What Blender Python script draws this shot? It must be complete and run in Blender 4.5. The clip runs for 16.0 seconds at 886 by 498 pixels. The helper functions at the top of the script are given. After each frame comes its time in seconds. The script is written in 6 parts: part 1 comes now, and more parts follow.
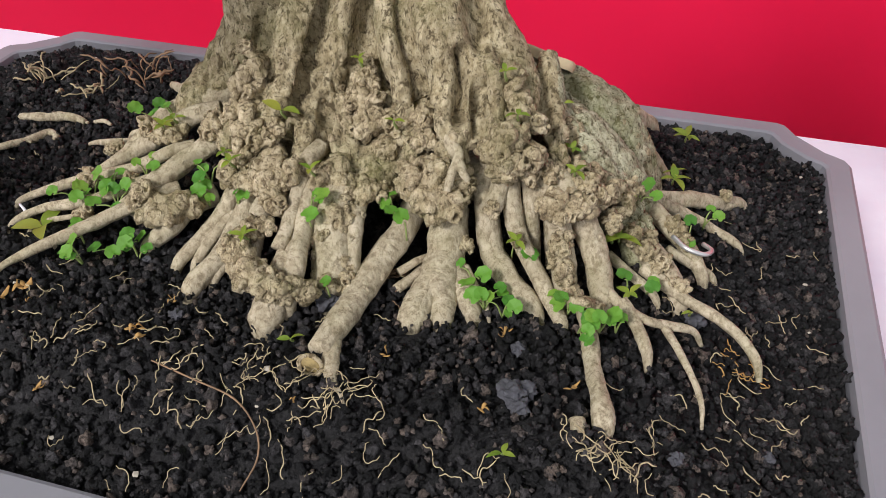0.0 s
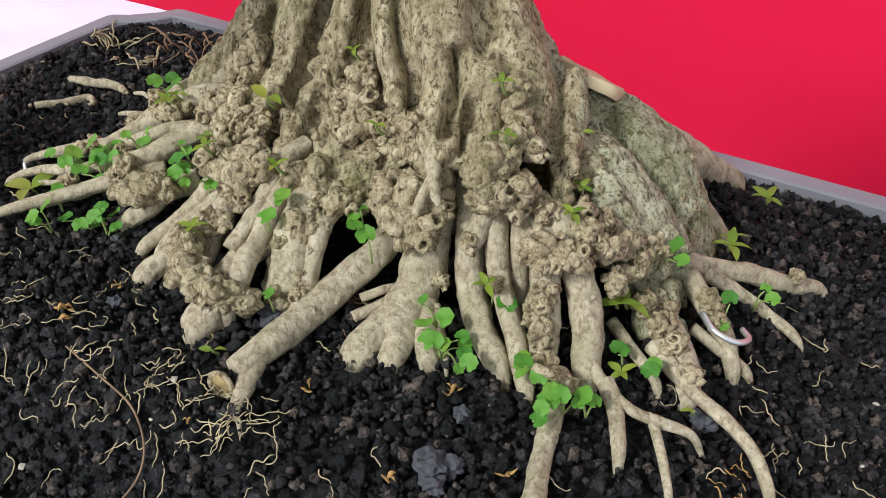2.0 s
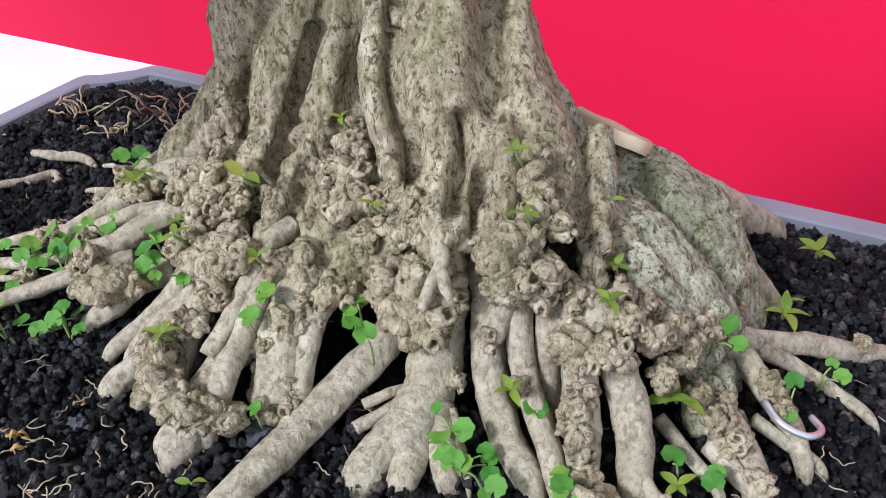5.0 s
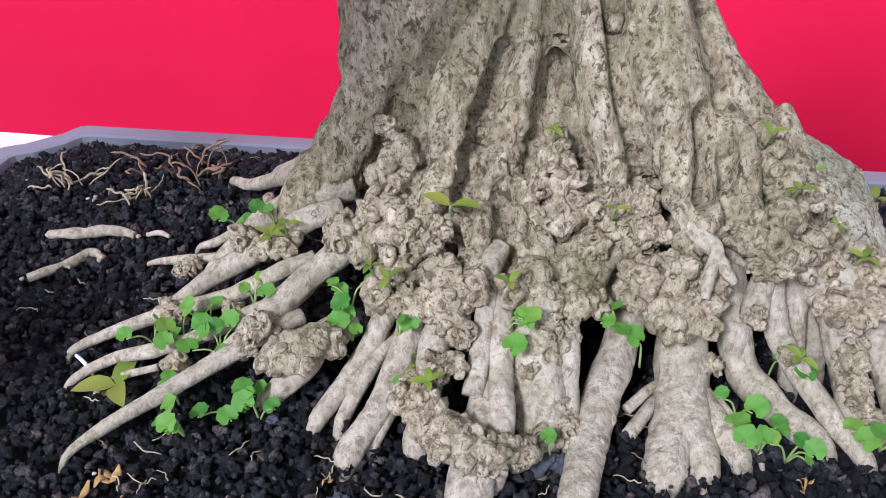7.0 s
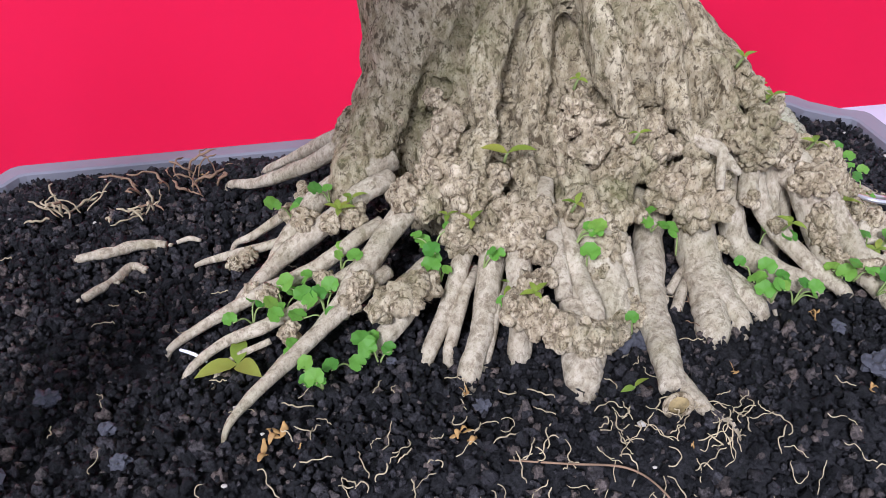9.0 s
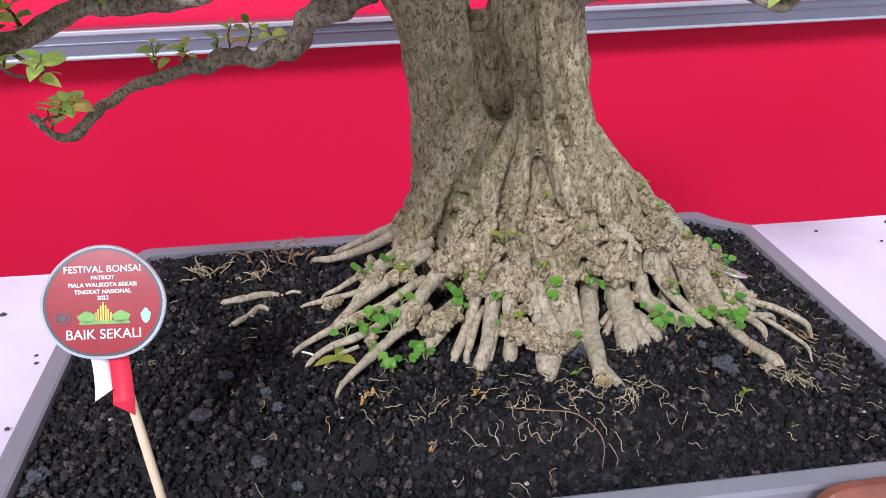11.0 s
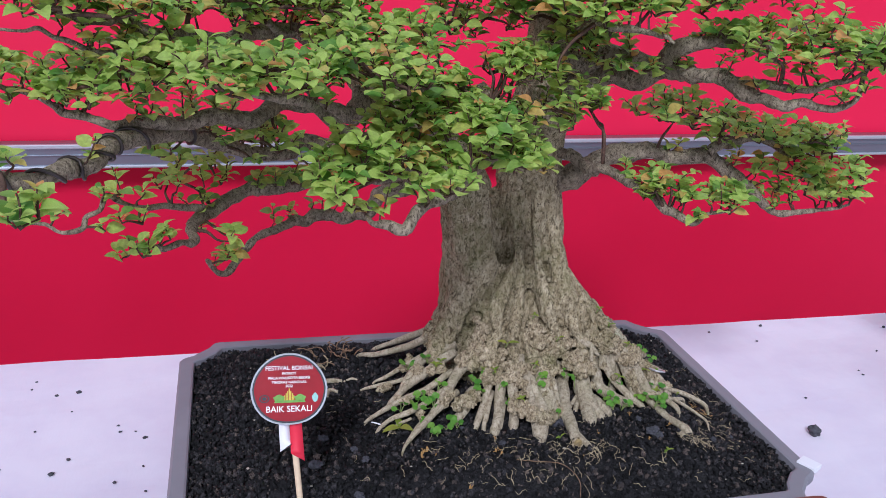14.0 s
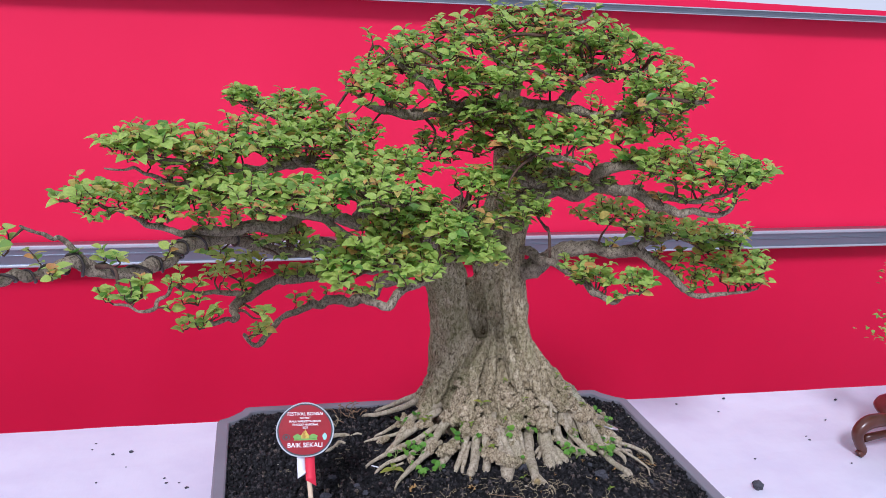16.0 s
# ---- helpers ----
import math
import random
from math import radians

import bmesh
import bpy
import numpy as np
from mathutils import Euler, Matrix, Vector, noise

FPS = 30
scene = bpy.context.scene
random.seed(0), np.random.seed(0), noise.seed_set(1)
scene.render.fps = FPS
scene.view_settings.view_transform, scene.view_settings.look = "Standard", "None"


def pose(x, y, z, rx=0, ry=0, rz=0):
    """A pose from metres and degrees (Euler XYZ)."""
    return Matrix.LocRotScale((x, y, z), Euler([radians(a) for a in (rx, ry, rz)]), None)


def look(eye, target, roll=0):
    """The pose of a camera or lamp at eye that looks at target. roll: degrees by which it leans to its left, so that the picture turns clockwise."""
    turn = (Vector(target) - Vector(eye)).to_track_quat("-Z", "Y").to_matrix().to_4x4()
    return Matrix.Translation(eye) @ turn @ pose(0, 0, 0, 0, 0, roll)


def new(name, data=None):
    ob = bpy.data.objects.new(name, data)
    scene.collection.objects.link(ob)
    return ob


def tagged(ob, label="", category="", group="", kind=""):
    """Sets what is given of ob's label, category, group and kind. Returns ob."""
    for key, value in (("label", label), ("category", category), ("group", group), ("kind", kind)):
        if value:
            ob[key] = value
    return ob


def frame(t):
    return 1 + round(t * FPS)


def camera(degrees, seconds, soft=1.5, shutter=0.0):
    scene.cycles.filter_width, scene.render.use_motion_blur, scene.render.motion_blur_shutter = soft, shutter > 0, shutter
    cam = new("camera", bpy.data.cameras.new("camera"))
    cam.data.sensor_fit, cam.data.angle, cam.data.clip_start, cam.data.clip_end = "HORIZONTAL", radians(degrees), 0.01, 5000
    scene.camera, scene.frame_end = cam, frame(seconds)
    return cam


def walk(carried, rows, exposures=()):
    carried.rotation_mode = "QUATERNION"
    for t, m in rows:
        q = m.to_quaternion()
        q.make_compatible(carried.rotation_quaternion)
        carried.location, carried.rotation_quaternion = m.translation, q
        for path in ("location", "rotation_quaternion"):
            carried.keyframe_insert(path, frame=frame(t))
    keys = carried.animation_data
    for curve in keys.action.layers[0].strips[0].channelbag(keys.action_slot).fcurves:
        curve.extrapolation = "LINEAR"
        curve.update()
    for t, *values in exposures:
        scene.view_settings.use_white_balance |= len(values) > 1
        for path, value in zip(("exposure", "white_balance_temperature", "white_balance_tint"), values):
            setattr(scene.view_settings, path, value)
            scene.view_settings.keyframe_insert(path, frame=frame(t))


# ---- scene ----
cam = camera(55.9, 16.0, 0.6)
PATH = [
    (0, (0.148, -0.369, 0.266), (-0.273, 1.124, -0.996), -0.1),
    (0.5, (0.158, -0.347, 0.255), (-0.318, 1.121, -1.016), -0.0),
    (1, (0.179, -0.33, 0.256), (-0.393, 1.115, -1.002), 0.0),
    (1.5, (0.193, -0.319, 0.249), (-0.491, 1.104, -0.979), 0.3),
    (2, (0.206, -0.295, 0.232), (-0.589, 1.085, -0.979), 0.6),
    (2.5, (0.218, -0.268, 0.229), (-0.655, 1.079, -0.963), 0.7),
    (3, (0.227, -0.247, 0.225), (-0.698, 1.095, -0.935), 0.8),
    (3.5, (0.233, -0.236, 0.222), (-0.746, 1.082, -0.922), -0.5),
    (3.7, (0.231, -0.228, 0.22), (-0.768, 1.074, -0.923), -1.1),
    (5.8, (0.119, -0.276, 0.226), (-0.462, 1.253, -0.925), -2.9),
    (6, (0.102, -0.282, 0.228), (-0.417, 1.279, -0.91), -2.7),
    (6.5, (0.057, -0.291, 0.226), (-0.358, 1.312, -0.896), -2.4),
    (7, (0.023, -0.303, 0.221), (-0.282, 1.321, -0.906), -1.6),
    (7.5, (-0.012, -0.316, 0.221), (-0.21, 1.316, -0.917), -1.8),
    (8, (-0.042, -0.328, 0.219), (-0.099, 1.307, -0.932), -2.1),
    (8.5, (-0.069, -0.337, 0.223), (0.029, 1.294, -0.93), -2.0),
    (9, (-0.082, -0.365, 0.234), (0.087, 1.28, -0.891), -2.7),
    (9.2, (-0.087, -0.382, 0.241), (0.097, 1.276, -0.861), -2.8),
    (11.3, (-0.146, -0.608, 0.327), (0.12, 1.178, -0.531), -0.1),
    (11.5, (-0.15, -0.624, 0.331), (0.123, 1.165, -0.519), 0.1),
    (12, (-0.167, -0.647, 0.361), (0.119, 1.15, -0.471), 0.2),
    (12.5, (-0.207, -0.681, 0.404), (0.092, 1.111, -0.432), 0.9),
    (13, (-0.254, -0.717, 0.426), (0.103, 1.066, -0.405), 2.2),
    (13.5, (-0.284, -0.747, 0.442), (0.17, 1.04, -0.333), 3.2),
    (14, (-0.297, -0.79, 0.463), (0.194, 1.016, -0.243), 3.7),
    (14.5, (-0.287, -0.861, 0.49), (0.216, 0.965, -0.152), 3.9),
    (15, (-0.295, -0.933, 0.502), (0.195, 0.912, -0.093), 3.6),
    (15.5, (-0.3, -0.98, 0.51), (0.158, 0.889, -0.038), 3.1),
    (16, (-0.306, -1.012, 0.525), (0.135, 0.875, 0.029), 2.7),
]
EXPOSURES = [(0.0, 0.22, 6350, 11), (2.0, 0.34, 6050, 5), (3.7, 0.34, 5950, 6), (5.8, 0.60, 5200, 19), (7.0, 0.54, 5250, 21), (9.2, 0.50, 5450, 20), (11.3, 0.14, 5750, 18), (12.5, -0.10, 5650, 18), (13.5, -0.22, 5550, 17), (14.7, -0.18, 5450, 18), (16.0, -0.10, 5450, 20)]
walk(cam, [(t, look(eye, target, roll)) for t, eye, target, roll in PATH], EXPOSURES)

# ---- daylight under a bright overcast sky ----
world = bpy.data.worlds.new("sky")
scene.world = world
world.use_nodes = True
wn, wl = world.node_tree.nodes, world.node_tree.links
SUN_UP, SUN_ROUND = radians(40), radians(203)
sky = wn.new("ShaderNodeTexSky")
sky.sky_type, sky.sun_disc = "NISHITA", False
sky.sun_elevation, sky.sun_rotation = SUN_UP, SUN_ROUND
haze = wn.new("ShaderNodeMix")
haze.data_type = "RGBA"
haze.inputs["Factor"].default_value = 0.8
haze.inputs["B"].default_value = (9.0, 8.9, 9.2, 1)
wl.new(sky.outputs["Color"], haze.inputs["A"])
wl.new(haze.outputs["Result"], wn["Background"].inputs["Color"])
wn["Background"].inputs["Strength"].default_value = 0.090
sun = new("sun", bpy.data.lights.new("sun", "SUN"))
sun.data.energy, sun.data.angle, sun.data.color = 2.75, radians(11), (1.0, 0.97, 0.93)
sun_way = Vector((math.sin(SUN_ROUND) * math.cos(SUN_UP), math.cos(SUN_ROUND) * math.cos(SUN_UP), math.sin(SUN_UP)))
sun.matrix_world = look(sun_way * 5, (0, 0, 0))


# ---- materials ----
def material(name, rough=0.8, metal=0.0, spec=0.5):
    m = bpy.data.materials.new(name)
    m.use_nodes = True
    b = m.node_tree.nodes["Principled BSDF"]
    b.inputs["Roughness"].default_value, b.inputs["Metallic"].default_value = rough, metal
    b.inputs["Specular IOR Level"].default_value = spec
    return m, m.node_tree.nodes, m.node_tree.links, b


def noise_tex(n, l, scale, detail=6.0, rough=0.6, stretch=None, distort=0.0):
    tex = n.new("ShaderNodeTexNoise")
    tex.inputs["Scale"].default_value, tex.inputs["Detail"].default_value = scale, detail
    tex.inputs["Roughness"].default_value, tex.inputs["Distortion"].default_value = rough, distort
    coord = n.new("ShaderNodeTexCoord")
    if stretch:
        mp = n.new("ShaderNodeMapping")
        mp.inputs["Scale"].default_value = stretch
        l.new(coord.outputs["Object"], mp.inputs["Vector"])
        l.new(mp.outputs["Vector"], tex.inputs["Vector"])
    else:
        l.new(coord.outputs["Object"], tex.inputs["Vector"])
    return tex.outputs["Fac"]


def cell_tex(n, l, scale, feature="F1", stretch=None, rand=1.0):
    tex = n.new("ShaderNodeTexVoronoi")
    tex.feature = feature
    tex.inputs["Scale"].default_value, tex.inputs["Randomness"].default_value = scale, rand
    coord = n.new("ShaderNodeTexCoord")
    mp = n.new("ShaderNodeMapping")
    mp.inputs["Scale"].default_value = stretch or (1, 1, 1)
    l.new(coord.outputs["Object"], mp.inputs["Vector"])
    l.new(mp.outputs["Vector"], tex.inputs["Vector"])
    return tex.outputs["Distance"]


def ramp(n, l, fac, *stops):
    r = n.new("ShaderNodeValToRGB")
    e = r.color_ramp.elements
    while len(e) < len(stops):
        e.new(0.5)
    for k, (at, col) in enumerate(stops):
        e[k].position, e[k].color = at, (*col, 1)
    l.new(fac, r.inputs["Fac"])
    return r.outputs["Color"]


def blend(n, l, a, b, fac, mode="MIX"):
    m = n.new("ShaderNodeMix")
    m.data_type, m.blend_type = "RGBA", mode
    for sock, v in (("A", a), ("B", b), ("Factor", fac)):
        if isinstance(v, (int, float)):
            m.inputs[sock].default_value = v
        elif isinstance(v, tuple):
            m.inputs[sock].default_value = (*v, 1)
        else:
            l.new(v, m.inputs[sock])
    return m.outputs["Result"]


def relief(n, l, b, height, strength=0.5, dist=0.001):
    k = n.new("ShaderNodeBump")
    k.inputs["Strength"].default_value, k.inputs["Distance"].default_value = strength, dist
    l.new(height, k.inputs["Height"])
    prior = b.inputs["Normal"].links
    if prior:
        l.new(prior[0].from_socket, k.inputs["Normal"])
    l.new(k.outputs["Normal"], b.inputs["Normal"])


def bark_material(name, pale, mid, dark, moss=0.0, flake=1.0, stain=0.5):
    """Old bark: pale skin, brown stains, dark flecks that run with the grain, and some moss."""
    m, n, l, b = material(name, 0.85, 0, 0.2)
    big = noise_tex(n, l, 30, 5, 0.65, None, 0.6)
    fine = noise_tex(n, l, 240, 7, 0.72, (1, 1, 0.6))
    base = ramp(n, l, fine, (0.37, dark), (0.46, mid), (0.57, pale))
    base = blend(n, l, base, ramp(n, l, big, (0.36, mid), (0.62, pale)), 0.3)
    rust = ramp(n, l, noise_tex(n, l, 75, 6, 0.7, (1, 1, 0.5), 1.0), (0.43, (stain, stain, stain)), (0.58, (0, 0, 0)))
    base = blend(n, l, base, tuple(0.5 * a + 0.5 * c for a, c in zip(mid, dark)), rust)
    chips = noise_tex(n, l, 200, 6, 0.7, (1, 1, 0.45), 0.8)
    light = 0.55 * flake
    base = blend(n, l, base, tuple(min(0.85, 1.16 * c) for c in pale), ramp(n, l, chips, (0.56, (0, 0, 0)), (0.62, (light, light, light))))
    marks = cell_tex(n, l, 330, "F1", (1.0, 1.0, 0.55))
    spots = noise_tex(n, l, 310, 5, 0.72, (1, 1, 0.6), 0.5)
    speck = noise_tex(n, l, 640, 4, 0.7, (1, 1, 0.7))
    base = blend(n, l, base, dark, ramp(n, l, speck, (0.38, (0.8 * flake, 0.8 * flake, 0.8 * flake)), (0.45, (0, 0, 0))))
    spot = ramp(n, l, spots, (0.395, (flake, flake, flake)), (0.46, (0, 0, 0)))
    base = blend(n, l, base, dark, spot)
    if moss:
        green = ramp(n, l, noise_tex(n, l, 19, 6, 0.7), (0.49, (0, 0, 0)), (0.68, (moss, moss, moss)))
        base = blend(n, l, base, (0.15, 0.16, 0.05), green)
    l.new(base, b.inputs["Base Color"])
    relief(n, l, b, spots, 1.0 * flake, 0.0024)
    relief(n, l, b, fine, 1.0 * flake, 0.0014)
    relief(n, l, b, marks, 0.5 * flake, 0.0010)
    return m


BARK = bark_material("bark_grey_tan", (0.60, 0.515, 0.345), (0.37, 0.297, 0.17), (0.078, 0.056, 0.029), 0.52, 0.88, 0.5)
MOSSY = bark_material("bark_mossy_grey", (0.64, 0.61, 0.44), (0.41, 0.385, 0.245), (0.12, 0.10, 0.055), 0.65, 1.0, 0.4)
BURL = bark_material("burl_tan", (0.65, 0.55, 0.38), (0.42, 0.335, 0.20), (0.115, 0.08, 0.045), 0.4, 0.85, 0.45)
ROOT = bark_material("root_pale", (0.57, 0.495, 0.365), (0.43, 0.363, 0.25), (0.17, 0.128, 0.078), 0.3, 0.55, 0.4)
KNOT = bark_material("root_burl_tan", (0.56, 0.47, 0.33), (0.38, 0.30, 0.18), (0.10, 0.07, 0.035), 0.25, 0.8, 0.5)
BRANCH = bark_material("branch_bark", (0.42, 0.35, 0.25), (0.26, 0.21, 0.145), (0.06, 0.045, 0.03), 0.0, 0.8)
TWIG = bark_material("twig_bark", (0.17, 0.10, 0.07), (0.10, 0.058, 0.04), (0.03, 0.02, 0.015), 0.0, 0.4)


def leaf_material(name, low, high, tip, gloss=0.42):
    m, n, l, b = material(name, gloss, 0, 0.45)
    info = n.new("ShaderNodeObjectInfo")
    island = n.new("ShaderNodeNewGeometry")
    add = n.new("ShaderNodeMath")
    add.operation = "ADD"
    l.new(info.outputs["Random"], add.inputs[0])
    l.new(island.outputs["Random Per Island"], add.inputs[1])
    frac = n.new("ShaderNodeMath")
    frac.operation = "FRACT"
    l.new(add.outputs[0], frac.inputs[0])
    col = ramp(n, l, frac.outputs[0], (0.0, low), (0.45, high), (0.87, high), (0.985, tip))
    mottle = noise_tex(n, l, 260, 4)
    col = blend(n, l, col, ramp(n, l, mottle, (0.3, (0.75, 0.75, 0.75)), (0.7, (1.15, 1.15, 1.1))), 1.0, "MULTIPLY")
    l.new(col, b.inputs["Base Color"])
    b.inputs["Subsurface Weight"].default_value = 0.0
    thin = n.new("ShaderNodeBsdfTranslucent")
    l.new(col, thin.inputs["Color"])
    mixer = n.new("ShaderNodeMixShader")
    mixer.inputs["Fac"].default_value = 0.48
    l.new(b.outputs["BSDF"], mixer.inputs[1])
    l.new(thin.outputs["BSDF"], mixer.inputs[2])
    l.new(mixer.outputs["Shader"], n["Material Output"].inputs["Surface"])
    relief(n, l, b, mottle, 0.3, 0.0004)
    return m


LEAF = leaf_material("leaf_green", (0.13, 0.31, 0.05), (0.50, 0.66, 0.15), (0.74, 0.38, 0.13))
WEED = leaf_material("weed_leaf", (0.09, 0.29, 0.04), (0.19, 0.45, 0.06), (0.30, 0.52, 0.08))
SPROUT = leaf_material("sprout_leaf", (0.18, 0.31, 0.035), (0.33, 0.44, 0.06), (0.42, 0.44, 0.07))


def plain(name, col, rough=0.7, metal=0.0, vary=0.12, scale=60, bump=0.2, spec=0.5):
    m, n, l, b = material(name, rough, metal, spec)
    f = noise_tex(n, l, scale, 6)
    lo = tuple(c * (1 - vary) for c in col)
    hi = tuple(min(1, c * (1 + vary)) for c in col)
    l.new(ramp(n, l, f, (0.3, lo), (0.7, hi)), b.inputs["Base Color"])
    relief(n, l, b, f, bump, 0.0006)
    return m


def soil_material():
    m, n, l, b = material("black_lava_grit", 0.72, 0, 0.3)
    island = n.new("ShaderNodeNewGeometry")
    info = n.new("ShaderNodeObjectInfo")
    grain_pick = n.new("ShaderNodeMath")
    grain_pick.operation = "ADD"
    l.new(info.outputs["Random"], grain_pick.inputs[0])
    l.new(island.outputs["Random Per Island"], grain_pick.inputs[1])
    wrap = n.new("ShaderNodeMath")
    wrap.operation = "FRACT"
    l.new(grain_pick.outputs[0], wrap.inputs[0])
    col = ramp(n, l, wrap.outputs[0], (0.0, (0.005, 0.005, 0.0055)), (0.5, (0.017, 0.0165, 0.0175)), (0.84, (0.055, 0.051, 0.054)), (1.0, (0.15, 0.115, 0.095)))
    pits = noise_tex(n, l, 620, 5, 0.75)
    col = blend(n, l, col, ramp(n, l, pits, (0.36, (0.15, 0.15, 0.15)), (0.6, (1.6, 1.6, 1.6))), 1.0, "MULTIPLY")
    l.new(col, b.inputs["Base Color"])
    relief(n, l, b, pits, 1.0, 0.0022)
    relief(n, l, b, noise_tex(n, l, 1800, 4, 0.7), 0.8, 0.0006)
    return m


SOIL = soil_material()
STONE = plain("grey_lava_stone", (0.06, 0.06, 0.07), 0.9, 0, 0.4, 300, 0.9)
TRAY = plain("grey_glazed_tray", (0.22, 0.215, 0.24), 0.5, 0, 0.06, 25, 0.05)
RED = None
STEEL = plain("aluminium_rail", (0.24, 0.27, 0.31), 0.28, 0.75, 0.05, 12, 0.02)
CUT = plain("mossy_cut_wood", (0.27, 0.20, 0.085), 0.85, 0, 0.45, 260, 0.6)
WOUND = plain("sawn_wood_tan", (0.52, 0.42, 0.26), 0.7, 0, 0.25, 60, 0.2)
# paler copy of the rail metal, standing in for its highlight lines
RAIL_GLINT = plain("aluminium_painted_highlight", (0.50, 0.53, 0.57), 0.30, 0.45, 0.05, 12, 0.02)
FIBRE = plain("dry_rootlet", (0.37, 0.30, 0.18), 0.85, 0, 0.4, 90, 0.3)
FIBRE_DARK = plain("brown_rootlet", (0.21, 0.13, 0.075), 0.85, 0, 0.35, 90, 0.3)
ORANGE = plain("dry_leaf_scrap", (0.38, 0.22, 0.07), 0.8, 0, 0.4, 200, 0.5)
WOOD = plain("pale_stick_wood", (0.72, 0.56, 0.36), 0.6, 0, 0.12, 80, 0.2)
DARKWOOD = plain("dark_varnished_wood", (0.075, 0.022, 0.012), 0.28, 0, 0.35, 35, 0.15)
BROWNWOOD = plain("brown_painted_wood", (0.22, 0.07, 0.04), 0.45, 0, 0.25, 60, 0.3)
WIRE = plain("aluminium_wire", (0.05, 0.04, 0.035), 0.4, 0.4, 0.1, 60, 0.05)
WHITE = plain("white_paper", (0.80, 0.80, 0.84), 0.6, 0, 0.02, 40, 0.03)
REDRIBBON = plain("red_ribbon", (0.70, 0.02, 0.05), 0.6, 0, 0.05, 90, 0.05)
GROUND = plain("grey_concrete", (0.30, 0.29, 0.28), 0.9, 0, 0.15, 4, 0.3)


def cloth_red():
    m, n, l, b = material("red_stretched_cloth", 0.6, 0, 0.3)
    wide = noise_tex(n, l, 1.4, 3, 0.5, (1, 1, 0.5))
    weave = noise_tex(n, l, 900, 2)
    l.new(ramp(n, l, wide, (0.3, (0.74, 0.008, 0.058)), (0.7, (0.80, 0.011, 0.070))), b.inputs["Base Color"])
    relief(n, l, b, wide, 0.4, 0.02)
    relief(n, l, b, weave, 0.15, 0.0005)
    return m


def cloth_white():
    m, n, l, b = material("white_table_sheet", 0.55, 0, 0.4)
    f = noise_tex(n, l, 9, 6, 0.6)
    g = noise_tex(n, l, 45, 5, 0.6, (1, 0.3, 1))
    l.new(ramp(n, l, f, (0.35, (0.66, 0.62, 0.72)), (0.6, (0.72, 0.69, 0.77))), b.inputs["Base Color"])
    relief(n, l, b, g, 0.15, 0.003)
    return m


RED, SHEET = cloth_red(), cloth_white()


# ---- builders ----
def mesh_from(name, verts, faces, mat, smooth=True):
    me = bpy.data.meshes.new(name)
    me.from_pydata([tuple(v) for v in verts], [], faces)
    me.materials.append(mat)
    if smooth:
        me.shade_smooth()
    return me


def put(name, me, parent=None, label=""):
    ob = new(name, me)
    if parent is not None:
        ob.parent = parent
    return tagged(ob, label)


def part(name, bm, mat, parent=None, label="", smooth=False):
    me = bpy.data.meshes.new(name)
    bm.to_mesh(me)
    bm.free()
    me.materials.append(mat)
    if smooth:
        me.shade_smooth()
    return put(name, me, parent, label)


def thing(name, label, category, group="", kind="", at=(0, 0, 0)):
    ob = tagged(new(name), label, category, group, kind)
    ob.location = at
    ob.empty_display_size = 0.02
    return ob


def spline(points, per=6):
    """Points along a smooth curve through the given ones."""
    p = np.array(points, float)
    p = np.vstack([2 * p[0] - p[1], p, 2 * p[-1] - p[-2]])
    out = []
    for k in range(1, len(p) - 2):
        a, b, c, d = p[k - 1:k + 3]
        for u in np.arange(per) / per:
            out.append(0.5 * (2 * b + (c - a) * u + (2 * a - 5 * b + 4 * c - d) * u * u + (3 * b - a - 3 * c + d) * u ** 3))
    out.append(p[-2])
    return np.array(out)


def tube(points, radii, sides=10, per=6, lumps=0.0, freq=70.0, seed=0, flat=1.0):
    """Vertices and faces of a closed, lumpy tube along points with the radii given at them."""
    q = spline([(*pt, r) for pt, r in zip(points, radii)], per)
    pos, rad = q[:, :3], np.maximum(q[:, 3], 0.0002)
    way = np.gradient(pos, axis=0)
    way /= np.linalg.norm(way, axis=1)[:, None] + 1e-9
    up = np.array((0.31, 0.2, 0.93))
    verts, faces = [], []
    side = np.cross(way[0], up)
    side /= np.linalg.norm(side) + 1e-9
    for k in range(len(pos)):
        side = side - way[k] * side.dot(way[k])
        side /= np.linalg.norm(side) + 1e-9
        over = np.cross(way[k], side)
        for s in range(sides):
            a = 2 * math.pi * s / sides
            d = side * math.cos(a) + over * math.sin(a) * flat
            r = rad[k]
            if lumps:
                pt = Vector(pos[k] + d * r) * freq + Vector((seed * 3.7, seed * 1.9, 0))
                r *= 1 + lumps * (noise.noise(pt) + 0.5 * noise.noise(pt * 2.3))
            verts.append(pos[k] + d * r)
    n = len(pos)
    for k in range(n - 1):
        for s in range(sides):
            a, b = k * sides + s, k * sides + (s + 1) % sides
            faces.append((a, b, b + sides, a + sides))
    for k, flip in ((0, False), (n - 1, True)):
        c = len(verts)
        verts.append(pos[k])
        for s in range(sides):
            a, b = k * sides + s, k * sides + (s + 1) % sides
            faces.append((a, b, c) if flip else (b, a, c))
    return verts, faces


def joined(pieces):
    verts, faces = [], []
    for v, f in pieces:
        k = len(verts)
        verts.extend(v)
        faces.extend(tuple(i + k for i in g) for g in f)
    return verts, faces


